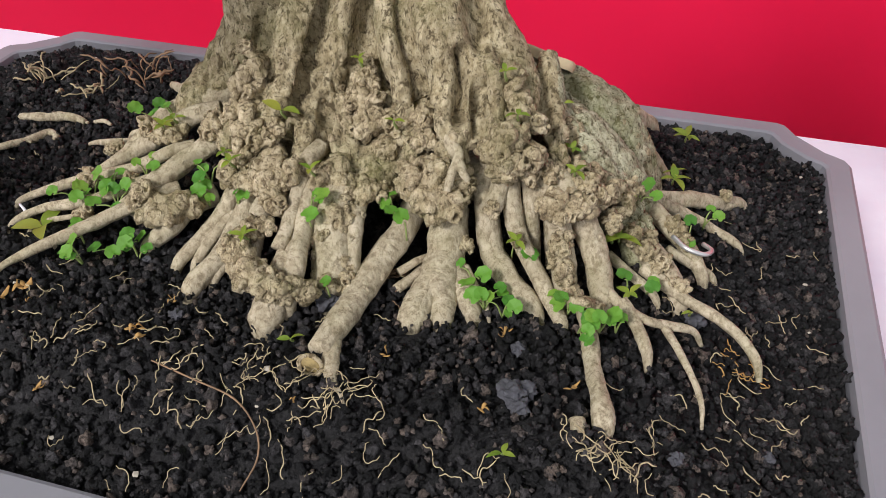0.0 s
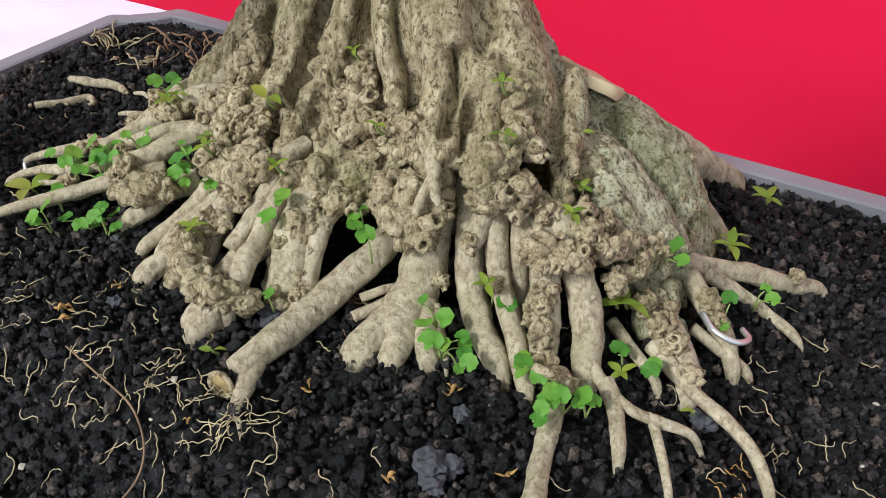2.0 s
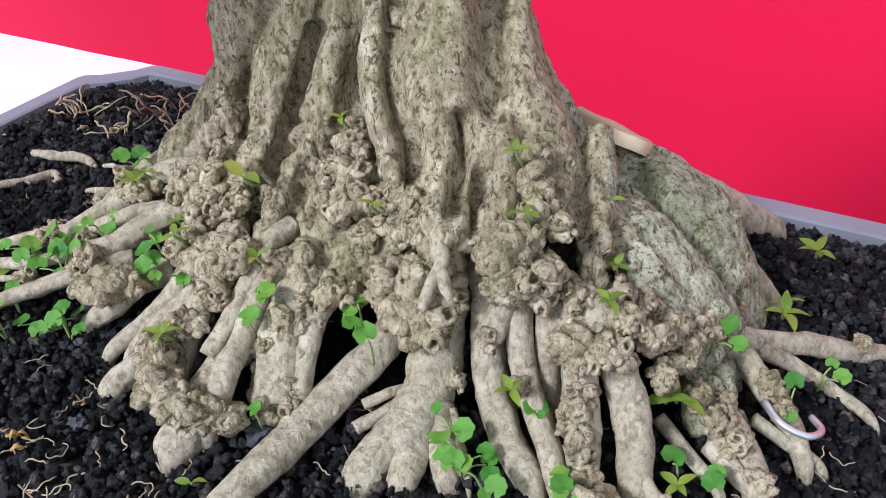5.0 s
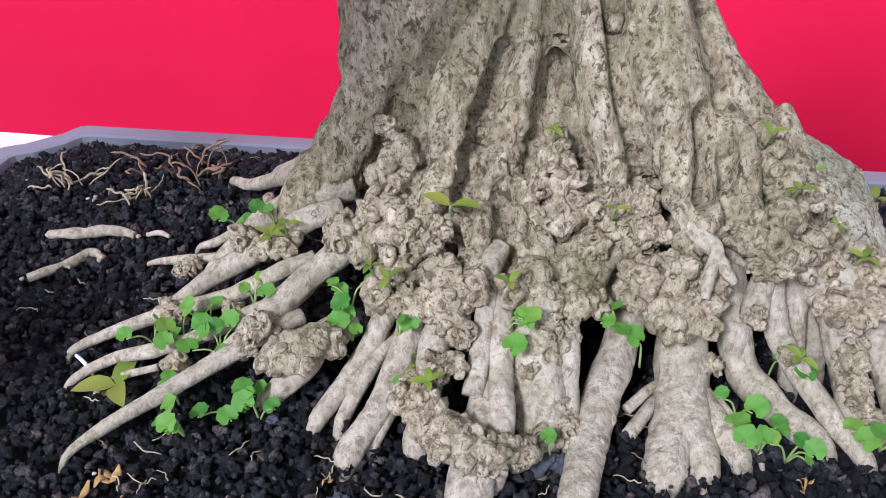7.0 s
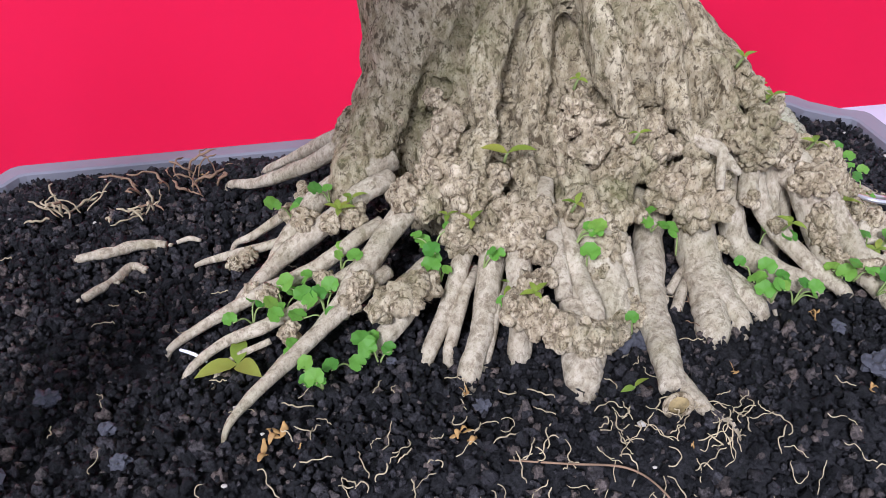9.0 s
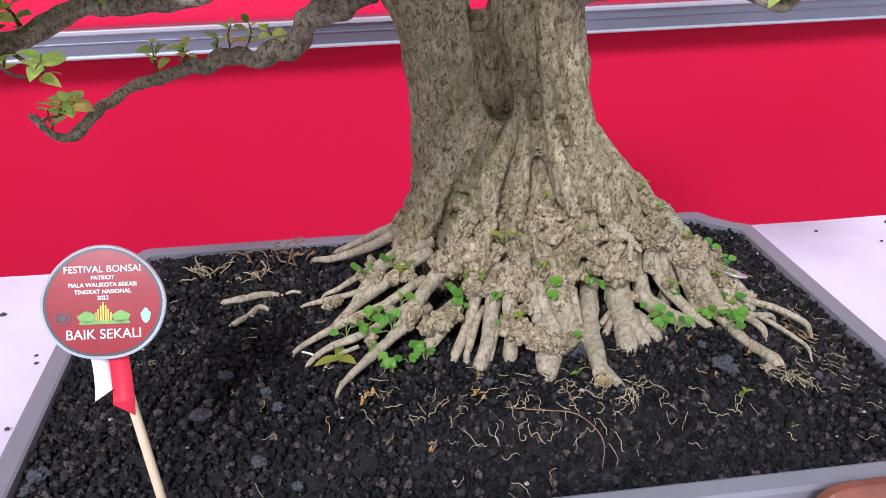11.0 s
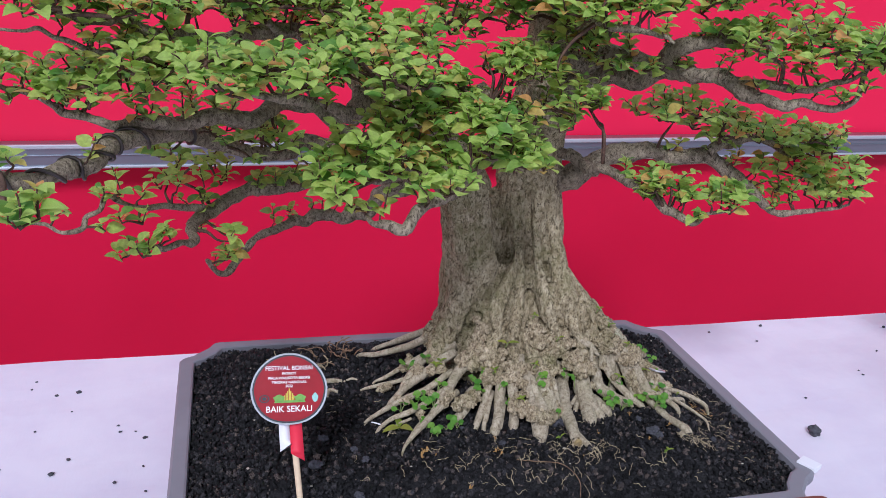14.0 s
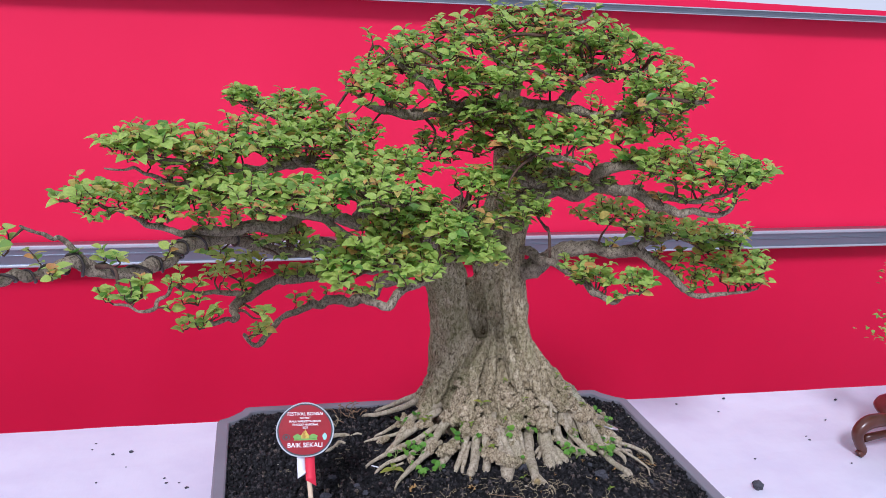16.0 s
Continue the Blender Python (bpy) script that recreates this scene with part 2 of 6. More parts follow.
def lump(centre, size, sub=2, rough=0.35, freq=1.6, seed=0):
    """An uneven ball: vertices and faces."""
    bm = bmesh.new()
    bmesh.ops.create_icosphere(bm, subdivisions=sub, radius=1)
    out = []
    for v in bm.verts:
        k = 1 + rough * noise.noise(v.co * freq + Vector((seed * 5.1, seed * 2.3, seed)))
        out.append((centre[0] + v.co.x * size[0] * k, centre[1] + v.co.y * size[1] * k, centre[2] + v.co.z * size[2] * k))
    faces = [tuple(v.index for v in f.verts) for f in bm.faces]
    bm.free()
    return out, faces


def slab(bm, lo, hi, bevel=0.0):
    made = bmesh.ops.create_cube(bm, size=1)["verts"]
    for v in made:
        v.co = Vector([lo[k] + (v.co[k] + 0.5) * (hi[k] - lo[k]) for k in range(3)])
    if bevel:
        edges = list({e for v in made for e in v.link_edges})
        bmesh.ops.bevel(bm, geom=edges, offset=bevel, segments=2, affect="EDGES", profile=0.6)


def ring_loft(rings, close_top=False, close_bottom=False):
    """Faces between closed rings of the same count."""
    n = len(rings[0])
    verts = [p for r in rings for p in r]
    faces = []
    for k in range(len(rings) - 1):
        for s in range(n):
            a, b = k * n + s, k * n + (s + 1) % n
            faces.append((a, b, b + n, a + n))
    if close_bottom:
        faces.append(tuple(range(n))[::-1])
    if close_top:
        faces.append(tuple(range((len(rings) - 1) * n, len(rings) * n)))
    return verts, faces


# ---- setting ----
TABLE_Z, BACK_Y = -0.138, 0.97
bm = bmesh.new()
bmesh.ops.create_grid(bm, x_segments=2, y_segments=2, size=150)
ground = part("ground", bm, GROUND)
ground.location.z = -0.9
tagged(ground, "grey concrete ground of the show", "ground", kind="structure")

bm = bmesh.new()
bmesh.ops.create_grid(bm, x_segments=160, y_segments=120, size=0.5)
for v in bm.verts:
    x, y = v.co.x * 4.2, -0.420 + v.co.y * 1.55
    z = TABLE_Z + 0.0016 * noise.noise(Vector((x * 3, y * 9, 1))) + 0.0007 * noise.noise(Vector((x * 14, y * 30, 4)))
    if v.co.y > 0.499:
        y += 0.0025 * noise.noise(Vector((x * 6, 0, 0)))
    v.co = (x, y, z)
rim = [e for e in bm.edges if e.is_boundary]
drop = bmesh.ops.extrude_edge_only(bm, edges=rim)["geom"]
for v in drop:
    if isinstance(v, bmesh.types.BMVert):
        v.co.z -= 0.5
table = part("table_sheet", bm, SHEET, smooth=False)
tagged(table, "white sheet spread over the display table", "table", kind="structure")

bm = bmesh.new()
bmesh.ops.create_grid(bm, x_segments=140, y_segments=60, size=0.5)
for v in bm.verts:
    x, z = v.co.x * 6.0, -0.13 + v.co.y * 1.54
    y = BACK_Y + 0.006 * noise.noise(Vector((x * 1.3, z * 3.0, 2))) + 0.003 * noise.noise(Vector((x * 6, z * 1.2, 5)))
    y += 0.22 * max(0.0, 0.010 - z)
    v.co = (x, y, z)
wall = part("wall_back", bm, RED, smooth=True)
tagged(wall, "red cloth stretched behind the display table", "backdrop", kind="structure")


def rail(name, z0, z1, y, tilt, label):
    t = thing(name, label, "rail", kind="structure", at=(0.2, y, 0))
    t.rotation_euler.y = -tilt
    h = z1 - z0
    bm = bmesh.new()
    slab(bm, (-3.2, -0.010, z0), (3.0, 0.02, z1), 0.003)
    part("channel", bm, STEEL, t)
    # both lips carry a painted highlight: paler metal than the channel
    for k, (a, b, d) in enumerate(((0.0, 0.12, 0.016), (0.82, 1.0, 0.018))):
        bm = bmesh.new()
        slab(bm, (-3.2, -d, z0 + a * h), (3.0, -0.0102, z0 + b * h), 0.002)
        part("lip", bm, RAIL_GLINT, t, "aluminium lip with the rail's highlight line put into its paler colour")
    bm = bmesh.new()
    slab(bm, (-3.2, -0.013, z0 + 0.50 * h), (3.0, -0.0102, z0 + 0.56 * h), 0.0008)
    part("ridge", bm, STEEL, t)
    return t


rail("rail_1", -0.004, 0.046, BACK_Y - 0.03, 0.013, "brushed aluminium rail across the red cloth")
rail("rail_2", 0.596, 0.613, BACK_Y - 0.03, 0.011, "thin aluminium rail along the top of the red cloth")


# ---- tray ----
X0, X1, Y0, Y1, RIM = -0.361, 0.279, -0.228, 0.178, -0.030


def tray_outline(inset, z, chamfer=0.042):
    """Rectangle with notched corners, as points."""
    x0, x1, y0, y1 = X0 + inset, X1 - inset, Y0 + inset, Y1 - inset
    c = chamfer - inset * 0.45
    pts = []
    for cx, cy, sx, sy, swap in ((x1, y0, -1, 1, True), (x1, y1, -1, -1, False), (x0, y1, 1, -1, True), (x0, y0, 1, 1, False)):
        one = []
        for u, v in ((1.35, 0.0), (1.05, 0.0), (0.93, 0.05), (0.85, 0.18), (0.77, 0.34), (0.64, 0.47), (0.555, 0.555), (0.47, 0.64), (0.34, 0.77), (0.18, 0.85), (0.05, 0.93), (0.0, 1.05), (0.0, 1.35)):
            one.append((cx + sx * c * u, cy + sy * c * v, z))
        pts += one if swap else one[::-1]
    return pts


tray = thing("bonsai_tray", "shallow grey glazed ceramic tray with notched corners on the white table", "tray", at=(0, 0, TABLE_Z))
lift = -TABLE_Z
rings = [tray_outline(i, z + RIM + lift) for i, z in ((0.034, -0.097), (0.024, -0.090), (0.016, -0.03), (0.004, -0.018), (0.0, -0.012), (0.0, -0.0025), (0.0025, 0.0), (0.0145, 0.0), (0.0165, -0.001), (0.0175, -0.006), (0.0175, -0.05))]
v, f = ring_loft(rings, close_bottom=True)
put("bowl", mesh_from("bowl", v, f, TRAY, False), tray)
for sx in (-1, 1):
    for sy in (-1, 1):
        bm = bmesh.new()
        cx, cy = (X0 + X1) / 2 + sx * 0.22, (Y0 + Y1) / 2 + sy * 0.12
        slab(bm, (cx - 0.03, cy - 0.02, 0.0018), (cx + 0.03, cy + 0.02, 0.012), 0.003)
        part("foot", bm, TRAY, tray)


# ---- soil ----
def ease(u):
    u = min(1.0, max(0.0, u))
    return u * u * (3 - 2 * u)


def mound(x, y):
    """The level of the grit, heaped up round the tree."""
    return RIM - 0.003 + 0.035 * ease((x + 0.345) / 0.09) * ease((0.250 - x) / 0.115) * ease((y + 0.210) / 0.055) * ease((0.163 - y) / 0.09)


def soil_height(x, y):
    return mound(x, y) - 0.0015 + 0.0020 * noise.noise(Vector((x * 30, y * 30, 0))) + 0.0014 * noise.noise(Vector((x * 80, y * 80, 3)))




def in_tray(x, y, pad=0.0):
    x0, x1, y0, y1 = X0 + 0.0175 + pad, X1 - 0.0175 - pad, Y0 + 0.0175 + pad, Y1 - 0.0175 - pad
    if not (x0 < x < x1 and y0 < y < y1):
        return False
    u, w = min(x - x0, x1 - x), min(y - y0, y1 - y)
    return u + w > 0.034


soil = thing("soil", "black granular lava grit filling the tray", "soil", kind="stuff")
nx, ny = 120, 80
verts = []
for j in range(ny + 1):
    for i in range(nx + 1):
        x = X0 + 0.0182 + (X1 - X0 - 0.0364) * i / nx
        y = Y0 + 0.0182 + (Y1 - Y0 - 0.0364) * j / ny
        verts.append((x, y, soil_height(x, y) - 0.0048))
faces = []
for j in range(ny):
    for i in range(nx):
        q = [j * (nx + 1) + i, j * (nx + 1) + i + 1, (j + 1) * (nx + 1) + i + 1, (j + 1) * (nx + 1) + i]
        if all(in_tray(verts[k][0], verts[k][1], -0.001) for k in q):
            faces.append(tuple(q))
tagged(put("bed", mesh_from("bed", verts, faces, SOIL, True), soil), kind="stuff")


def grit_shapes(count, sub, rough):
    shapes = []
    for s in range(count):
        v, f = lump((0, 0, 0), (1, 0.88, 0.78), sub, rough, 1.5, 40 + s)
        shapes.append((np.array(v), np.array(f)))
    return shapes


def scatter_grit(name, places, shapes, parent, mat):
    """Many turned and scaled grains joined into one mesh."""
    rng = np.random.default_rng(11)
    vs, fs, base = [], [], 0
    for x, y, z, size in places:
        v, f = shapes[rng.integers(len(shapes))]
        a, b, c = rng.uniform(0, 6.283, 3)
        m = np.array(Euler((a, b, c)).to_matrix())
        vs.append(v @ m.T * size + (x, y, z))
        fs.append(f + base)
        base += len(v)
    me = bpy.data.meshes.new(name)
    V, F = np.vstack(vs), np.vstack(fs)
    me.from_pydata(V.tolist(), [], F.tolist())
    me.materials.append(mat)
    me.shade_smooth()
    return tagged(put(name, me, parent), kind="stuff")


rng = np.random.default_rng(3)
for name, count, shapes, small, large, dip in (("grains", 11500, grit_shapes(18, 2, 1.15), 0.0015, 0.0017, 0.0018), ("fines", 18000, grit_shapes(10, 1, 1.0), 0.0008, 0.0010, 0.0018)):
    places = []
    while len(places) < count:
        x, y = rng.uniform(X0, X1), rng.uniform(Y0, Y1)
        if in_tray(x, y, 0.001):
            size = small + large * rng.random() ** 1.7
            places.append((x, y, soil_height(x, y) + rng.uniform(-dip, 0.0012) - 0.0004, size))
    if name == "grains":
        near = [q for q in places if abs(q[0] - 0.02) < 0.07 and q[1] < -0.145][:300]
        taken = set(near)
        places = [q for q in places if q not in taken]
        grain_meshes = [mesh_from("grain", v, f.tolist(), SOIL) for v, f in shapes]
        for k, (x, y, z, size) in enumerate(near):
            ob = put("grain", grain_meshes[k % len(grain_meshes)], soil)
            ob.matrix_basis = Matrix.LocRotScale((x, y, z), Euler((k * 1.7, k * 2.3, k * 0.9)), (size, size, size))
    scatter_grit(name, places, shapes, soil, SOIL)


# ---- the bonsai ----
tree = thing("bonsai_tree", "old thick-trunked bonsai with flared surface roots in a grey tray", "tree")
CORE = ((-0.02, 0.006, 0.012, 0.070, 0.036), (0.015, 0.008, 0.012, 0.080, 0.040), (0.03, 0.010, 0.012, 0.086, 0.044), (0.045, 0.013, 0.014, 0.086, 0.047), (0.065, 0.013, 0.016, 0.078, 0.045), (0.085, 0.006, 0.021, 0.066, 0.042), (0.11, -0.003, 0.024, 0.060, 0.036), (0.14, -0.008, 0.026, 0.054, 0.030), (0.18, -0.010, 0.026, 0.046, 0.022), (0.21, -0.014, 0.022, 0.030, 0.018))
solid = []
rings = []
for k in range(len(CORE) * 3 - 2):
    i, u = min(k // 3, len(CORE) - 2), k / 3 - min(k // 3, len(CORE) - 2)
    z, cx, cy, ax, ay = [CORE[i][j] + (CORE[i + 1][j] - CORE[i][j]) * u for j in range(5)]
    rings.append([(cx + ax * math.cos(2 * math.pi * s / 48), cy + ay * math.sin(2 * math.pi * s / 48), z) for s in range(48)])
solid.append(ring_loft(rings, close_top=True, close_bottom=True))


def strand(*rows, lumps=0.10):
    """A rope of old root that runs down the trunk; rows of x, y, z on its face, and its half width."""
    pts = [(x, y + 0.82 * r, z - 0.22 * r) for x, y, z, r in rows]
    (x, y, z), (_, _, _, r) = pts[-1], rows[-1]
    pts.append((x, y + 0.006 + r, z - 0.8 * r))
    x, y, z = pts[0]
    pts.insert(0, (x * 0.97, y + 0.010, z + 0.012))
    girth = [rows[0][3] * 0.7, *[q[3] * 1.1 for q in rows], rows[-1][3] * 0.6]
    solid.append(tube(pts, girth, 18, 7, lumps, 45, len(solid)))


STEM_RIGHT = ((0.020, 0.030, 0.09), (0.022, 0.026, 0.16), (0.010, 0.020, 0.246), (0.020, 0.010, 0.332), (0.013, 0.0, 0.399), (0.001, -0.010, 0.442), (0.020, 0.0, 0.497), (0.043, 0.0, 0.542))
STEM_LEFT = ((-0.042, 0.021, 0.09), (-0.047, 0.012, 0.16), (-0.068, 0.006, 0.229), (-0.124, 0.005, 0.289), (-0.175, 0.010, 0.338), (-0.200, 0.010, 0.380), (-0.232, 0.0, 0.428))
solid.append(tube(STEM_RIGHT, (0.038, 0.037, 0.035, 0.030, 0.023, 0.017, 0.008, 0.003), 24, 8, 0.08, 40, 1, 0.9))
solid.append(tube(STEM_LEFT, (0.037, 0.0345, 0.030, 0.024, 0.018, 0.012, 0.005), 24, 8, 0.08, 40, 2, 0.9))
solid.append(tube(((-0.006, 0.0, 0.282), (-0.028, 0.02, 0.296), (-0.050, 0.03, 0.320)), (0.014, 0.012, 0.009), 14, 6, 0.15, 60, 3))
# ribs that follow the right stem
for k, (a, i0, fat) in enumerate(((3.5, 3, 0.008), (3.95, 4, 0.010), (4.4, 3, 0.009), (4.85, 5, 0.011), (5.3, 3, 0.010), (5.75, 4, 0.009), (6.2, 3, 0.009))):
    line = spline(STEM_RIGHT, 8)
    pts, rad = [], []
    for j in range(7):
        p = line[i0 + j * 3]
        aa = a + 0.14 * math.sin(1.3 * j + 2 * k)
        g = 0.036 * (1 - 0.03 * (i0 + j * 3) / 3) - 0.002
        pts.append((p[0] + g * math.cos(aa), p[1] + g * 0.88 * math.sin(aa), p[2]))
        rad.append(fat * (0.6, 0.9, 1.0, 0.9, 1.0, 0.8, 0.4)[j])
    solid.append(tube(pts, rad, 12, 5, 0.15, 60, k))
# a healed scar low on the left stem
solid.append(lump((-0.052, -0.010, 0.131), (0.016, 0.010, 0.013), 3, 0.25, 1.4, 4))

# the left stem runs out into the flare
strand((-0.055, -0.008, 0.108, 0.0185), (-0.058, -0.009, 0.084, 0.0175), (-0.074, -0.017, 0.058, 0.015), (-0.090, -0.030, 0.042, 0.010))
strand((-0.064, 0.012, 0.100, 0.012), (-0.068, 0.010, 0.072, 0.012), (-0.086, 0.006, 0.046, 0.011))
# two ropes with a split between them
strand((-0.003, -0.012, 0.150, 0.008), (-0.013, -0.017, 0.128, 0.0120), (-0.024, -0.025, 0.098, 0.0142), (-0.027, -0.036, 0.073, 0.0115), (-0.026, -0.045, 0.060, 0.0085))
strand((0.003, -0.011, 0.140, 0.0065), (0.005, -0.018, 0.117, 0.0080), (-0.001, -0.026, 0.094, 0.0085), (-0.010, -0.036, 0.069, 0.0085), (-0.012, -0.046, 0.057, 0.0080))
# the right hand ropes
strand((0.012, -0.011, 0.180, 0.008), (0.018, -0.015, 0.155, 0.009), (0.022, -0.022, 0.128, 0.0100), (0.029, -0.035, 0.105, 0.0112), (0.036, -0.039, 0.082, 0.0100), (0.041, -0.045, 0.066, 0.0062))
strand((0.038, -0.011, 0.165, 0.012), (0.043, -0.025, 0.127, 0.0130), (0.052, -0.037, 0.108, 0.0125), (0.058, -0.040, 0.090, 0.0115), (0.061, -0.053, 0.072, 0.0090), (0.066, -0.063, 0.060, 0.0065))
strand((0.034, -0.006, 0.140, 0.008), (0.041, -0.019, 0.108, 0.0075), (0.046, -0.026, 0.088, 0.0075), (0.050, -0.037, 0.069, 0.0070))
strand((0.046, 0.004, 0.140, 0.010), (0.054, -0.003, 0.122, 0.0120), (0.068, -0.018, 0.101, 0.0125), (0.083, -0.026, 0.085, 0.0115), (0.092, -0.038, 0.070, 0.0080))
strand((0.069, -0.029, 0.097, 0.0058), (0.075, -0.040, 0.090, 0.0064), (0.078, -0.045, 0.079, 0.0064), (0.081, -0.051, 0.069, 0.0058))
strand((0.066, -0.043, 0.086, 0.0050), (0.069, -0.049, 0.077, 0.0058), (0.073, -0.056, 0.067, 0.0058))
strand((0.099, -0.012, 0.076, 0.0068), (0.104, -0.026, 0.066, 0.0066), (0.110, -0.041, 0.057, 0.0062), (0.114, -0.051, 0.047, 0.0060))
# bodies below the split, down to the front roots
strand((-0.013, -0.046, 0.058, 0.0085), (-0.012, -0.055, 0.050, 0.0090), (-0.009, -0.068, 0.043, 0.0080))
strand((0.004, -0.047, 0.057, 0.0095), (0.007, -0.056, 0.048, 0.0115), (0.010, -0.068, 0.040, 0.0095))
strand((-0.046, -0.034, 0.066, 0.0105), (-0.049, -0.044, 0.054, 0.0105), (-0.050, -0.056, 0.043, 0.0085))
strand((-0.032, -0.048, 0.055, 0.0080), (-0.032, -0.060, 0.045, 0.0080), (-0.032, -0.072, 0.036, 0.0070))
strand((0.028, -0.044, 0.058, 0.0100), (0.028, -0.056, 0.047, 0.0095), (0.028, -0.066, 0.040, 0.0080))
strand((0.040, -0.046, 0.060, 0.0090), (0.045, -0.054, 0.052, 0.0090))
# the old sawn-off root on the right
solid.append(tube(((0.046, 0.036, 0.046), (0.086, 0.034, 0.041), (0.110, 0.032, 0.034), (0.128, 0.031, 0.019), (0.142, 0.030, -0.002), (0.150, 0.029, -0.02)), (0.016, 0.0245, 0.0265, 0.0255, 0.0205, 0.016), 28, 9, 0.10, 35, 41))
solid.append(tube(((0.082, 0.010, 0.060), (0.108, -0.002, 0.048), (0.128, -0.004, 0.032), (0.144, -0.002, 0.014), (0.152, 0.000, -0.01)), (0.014, 0.016, 0.0165, 0.015, 0.012), 20, 8, 0.14, 45, 42))
solid.append(tube(((0.098, -0.008, 0.058), (0.124, -0.022, 0.036), (0.142, -0.020, 0.016), (0.154, -0.028, 0.002), (0.166, -0.038, -0.008)), (0.012, 0.014, 0.0125, 0.0105, 0.0090), 18, 8, 0.16, 60, 43))

GROOVES = []


def carve(points, wide, deep):
    """A crack between two ropes of the trunk."""
    GROOVES.append((spline(points, 10), wide, deep))


carve(((-0.006, -0.020, 0.113), (-0.011, -0.025, 0.098), (-0.015, -0.032, 0.084), (-0.018, -0.038, 0.068), (-0.018, -0.042, 0.062)), 0.0013, 0.013)
carve(((-0.012, -0.008, 0.140), (-0.025, -0.010, 0.122), (-0.037, -0.018, 0.102), (-0.037, -0.026, 0.086), (-0.035, -0.032, 0.074)), 0.0015, 0.010)
carve(((0.028, -0.018, 0.140), (0.032, -0.024, 0.120), (0.037, -0.034, 0.100), (0.043, -0.039, 0.084), (0.046, -0.043, 0.072)), 0.0015, 0.0090)
carve(((0.012, -0.010, 0.128), (0.012, -0.014, 0.105), (0.013, -0.020, 0.090)), 0.0040, 0.005)
carve(((-0.030, -0.004, 0.215), (-0.025, -0.006, 0.190), (-0.020, -0.008, 0.168), (-0.014, -0.008, 0.148)), 0.0048, 0.016)
carve(((-0.022, -0.008, 0.178), (-0.020, -0.008, 0.166)), 0.0065, 0.012)
carve(((0.006, -0.010, 0.215), (0.009, -0.010, 0.188), (0.008, -0.012, 0.160), (0.010, -0.013, 0.138)), 0.0022, 0.008)
carve(((0.026, -0.010, 0.205), (0.029, -0.012, 0.180), (0.030, -0.014, 0.155)), 0.0018, 0.007)
carve(((0.063, -0.036, 0.100), (0.065, -0.040, 0.088), (0.066, -0.048, 0.076)), 0.0018, 0.012)
carve(((0.072, -0.040, 0.092), (0.073, -0.046, 0.080), (0.076, -0.052, 0.070)), 0.0017, 0.011)
carve(((0.058, -0.010, 0.135), (0.066, -0.020, 0.112), (0.070, -0.028, 0.101)), 0.0016, 0.006)
carve(((0.100, -0.004, 0.070), (0.112, -0.014, 0.054), (0.124, -0.012, 0.038), (0.136, -0.012, 0.026)), 0.0030, 0.005)
carve(((-0.044, -0.020, 0.100), (-0.052, -0.018, 0.078), (-0.057, -0.030, 0.058)), 0.0018, 0.006)
carve(((-0.001, -0.042, 0.062), (-0.002, -0.052, 0.052), (0.000, -0.064, 0.042)), 0.0020, 0.008)
carve(((-0.023, -0.045, 0.058), (-0.022, -0.056, 0.048)), 0.0026, 0.008)


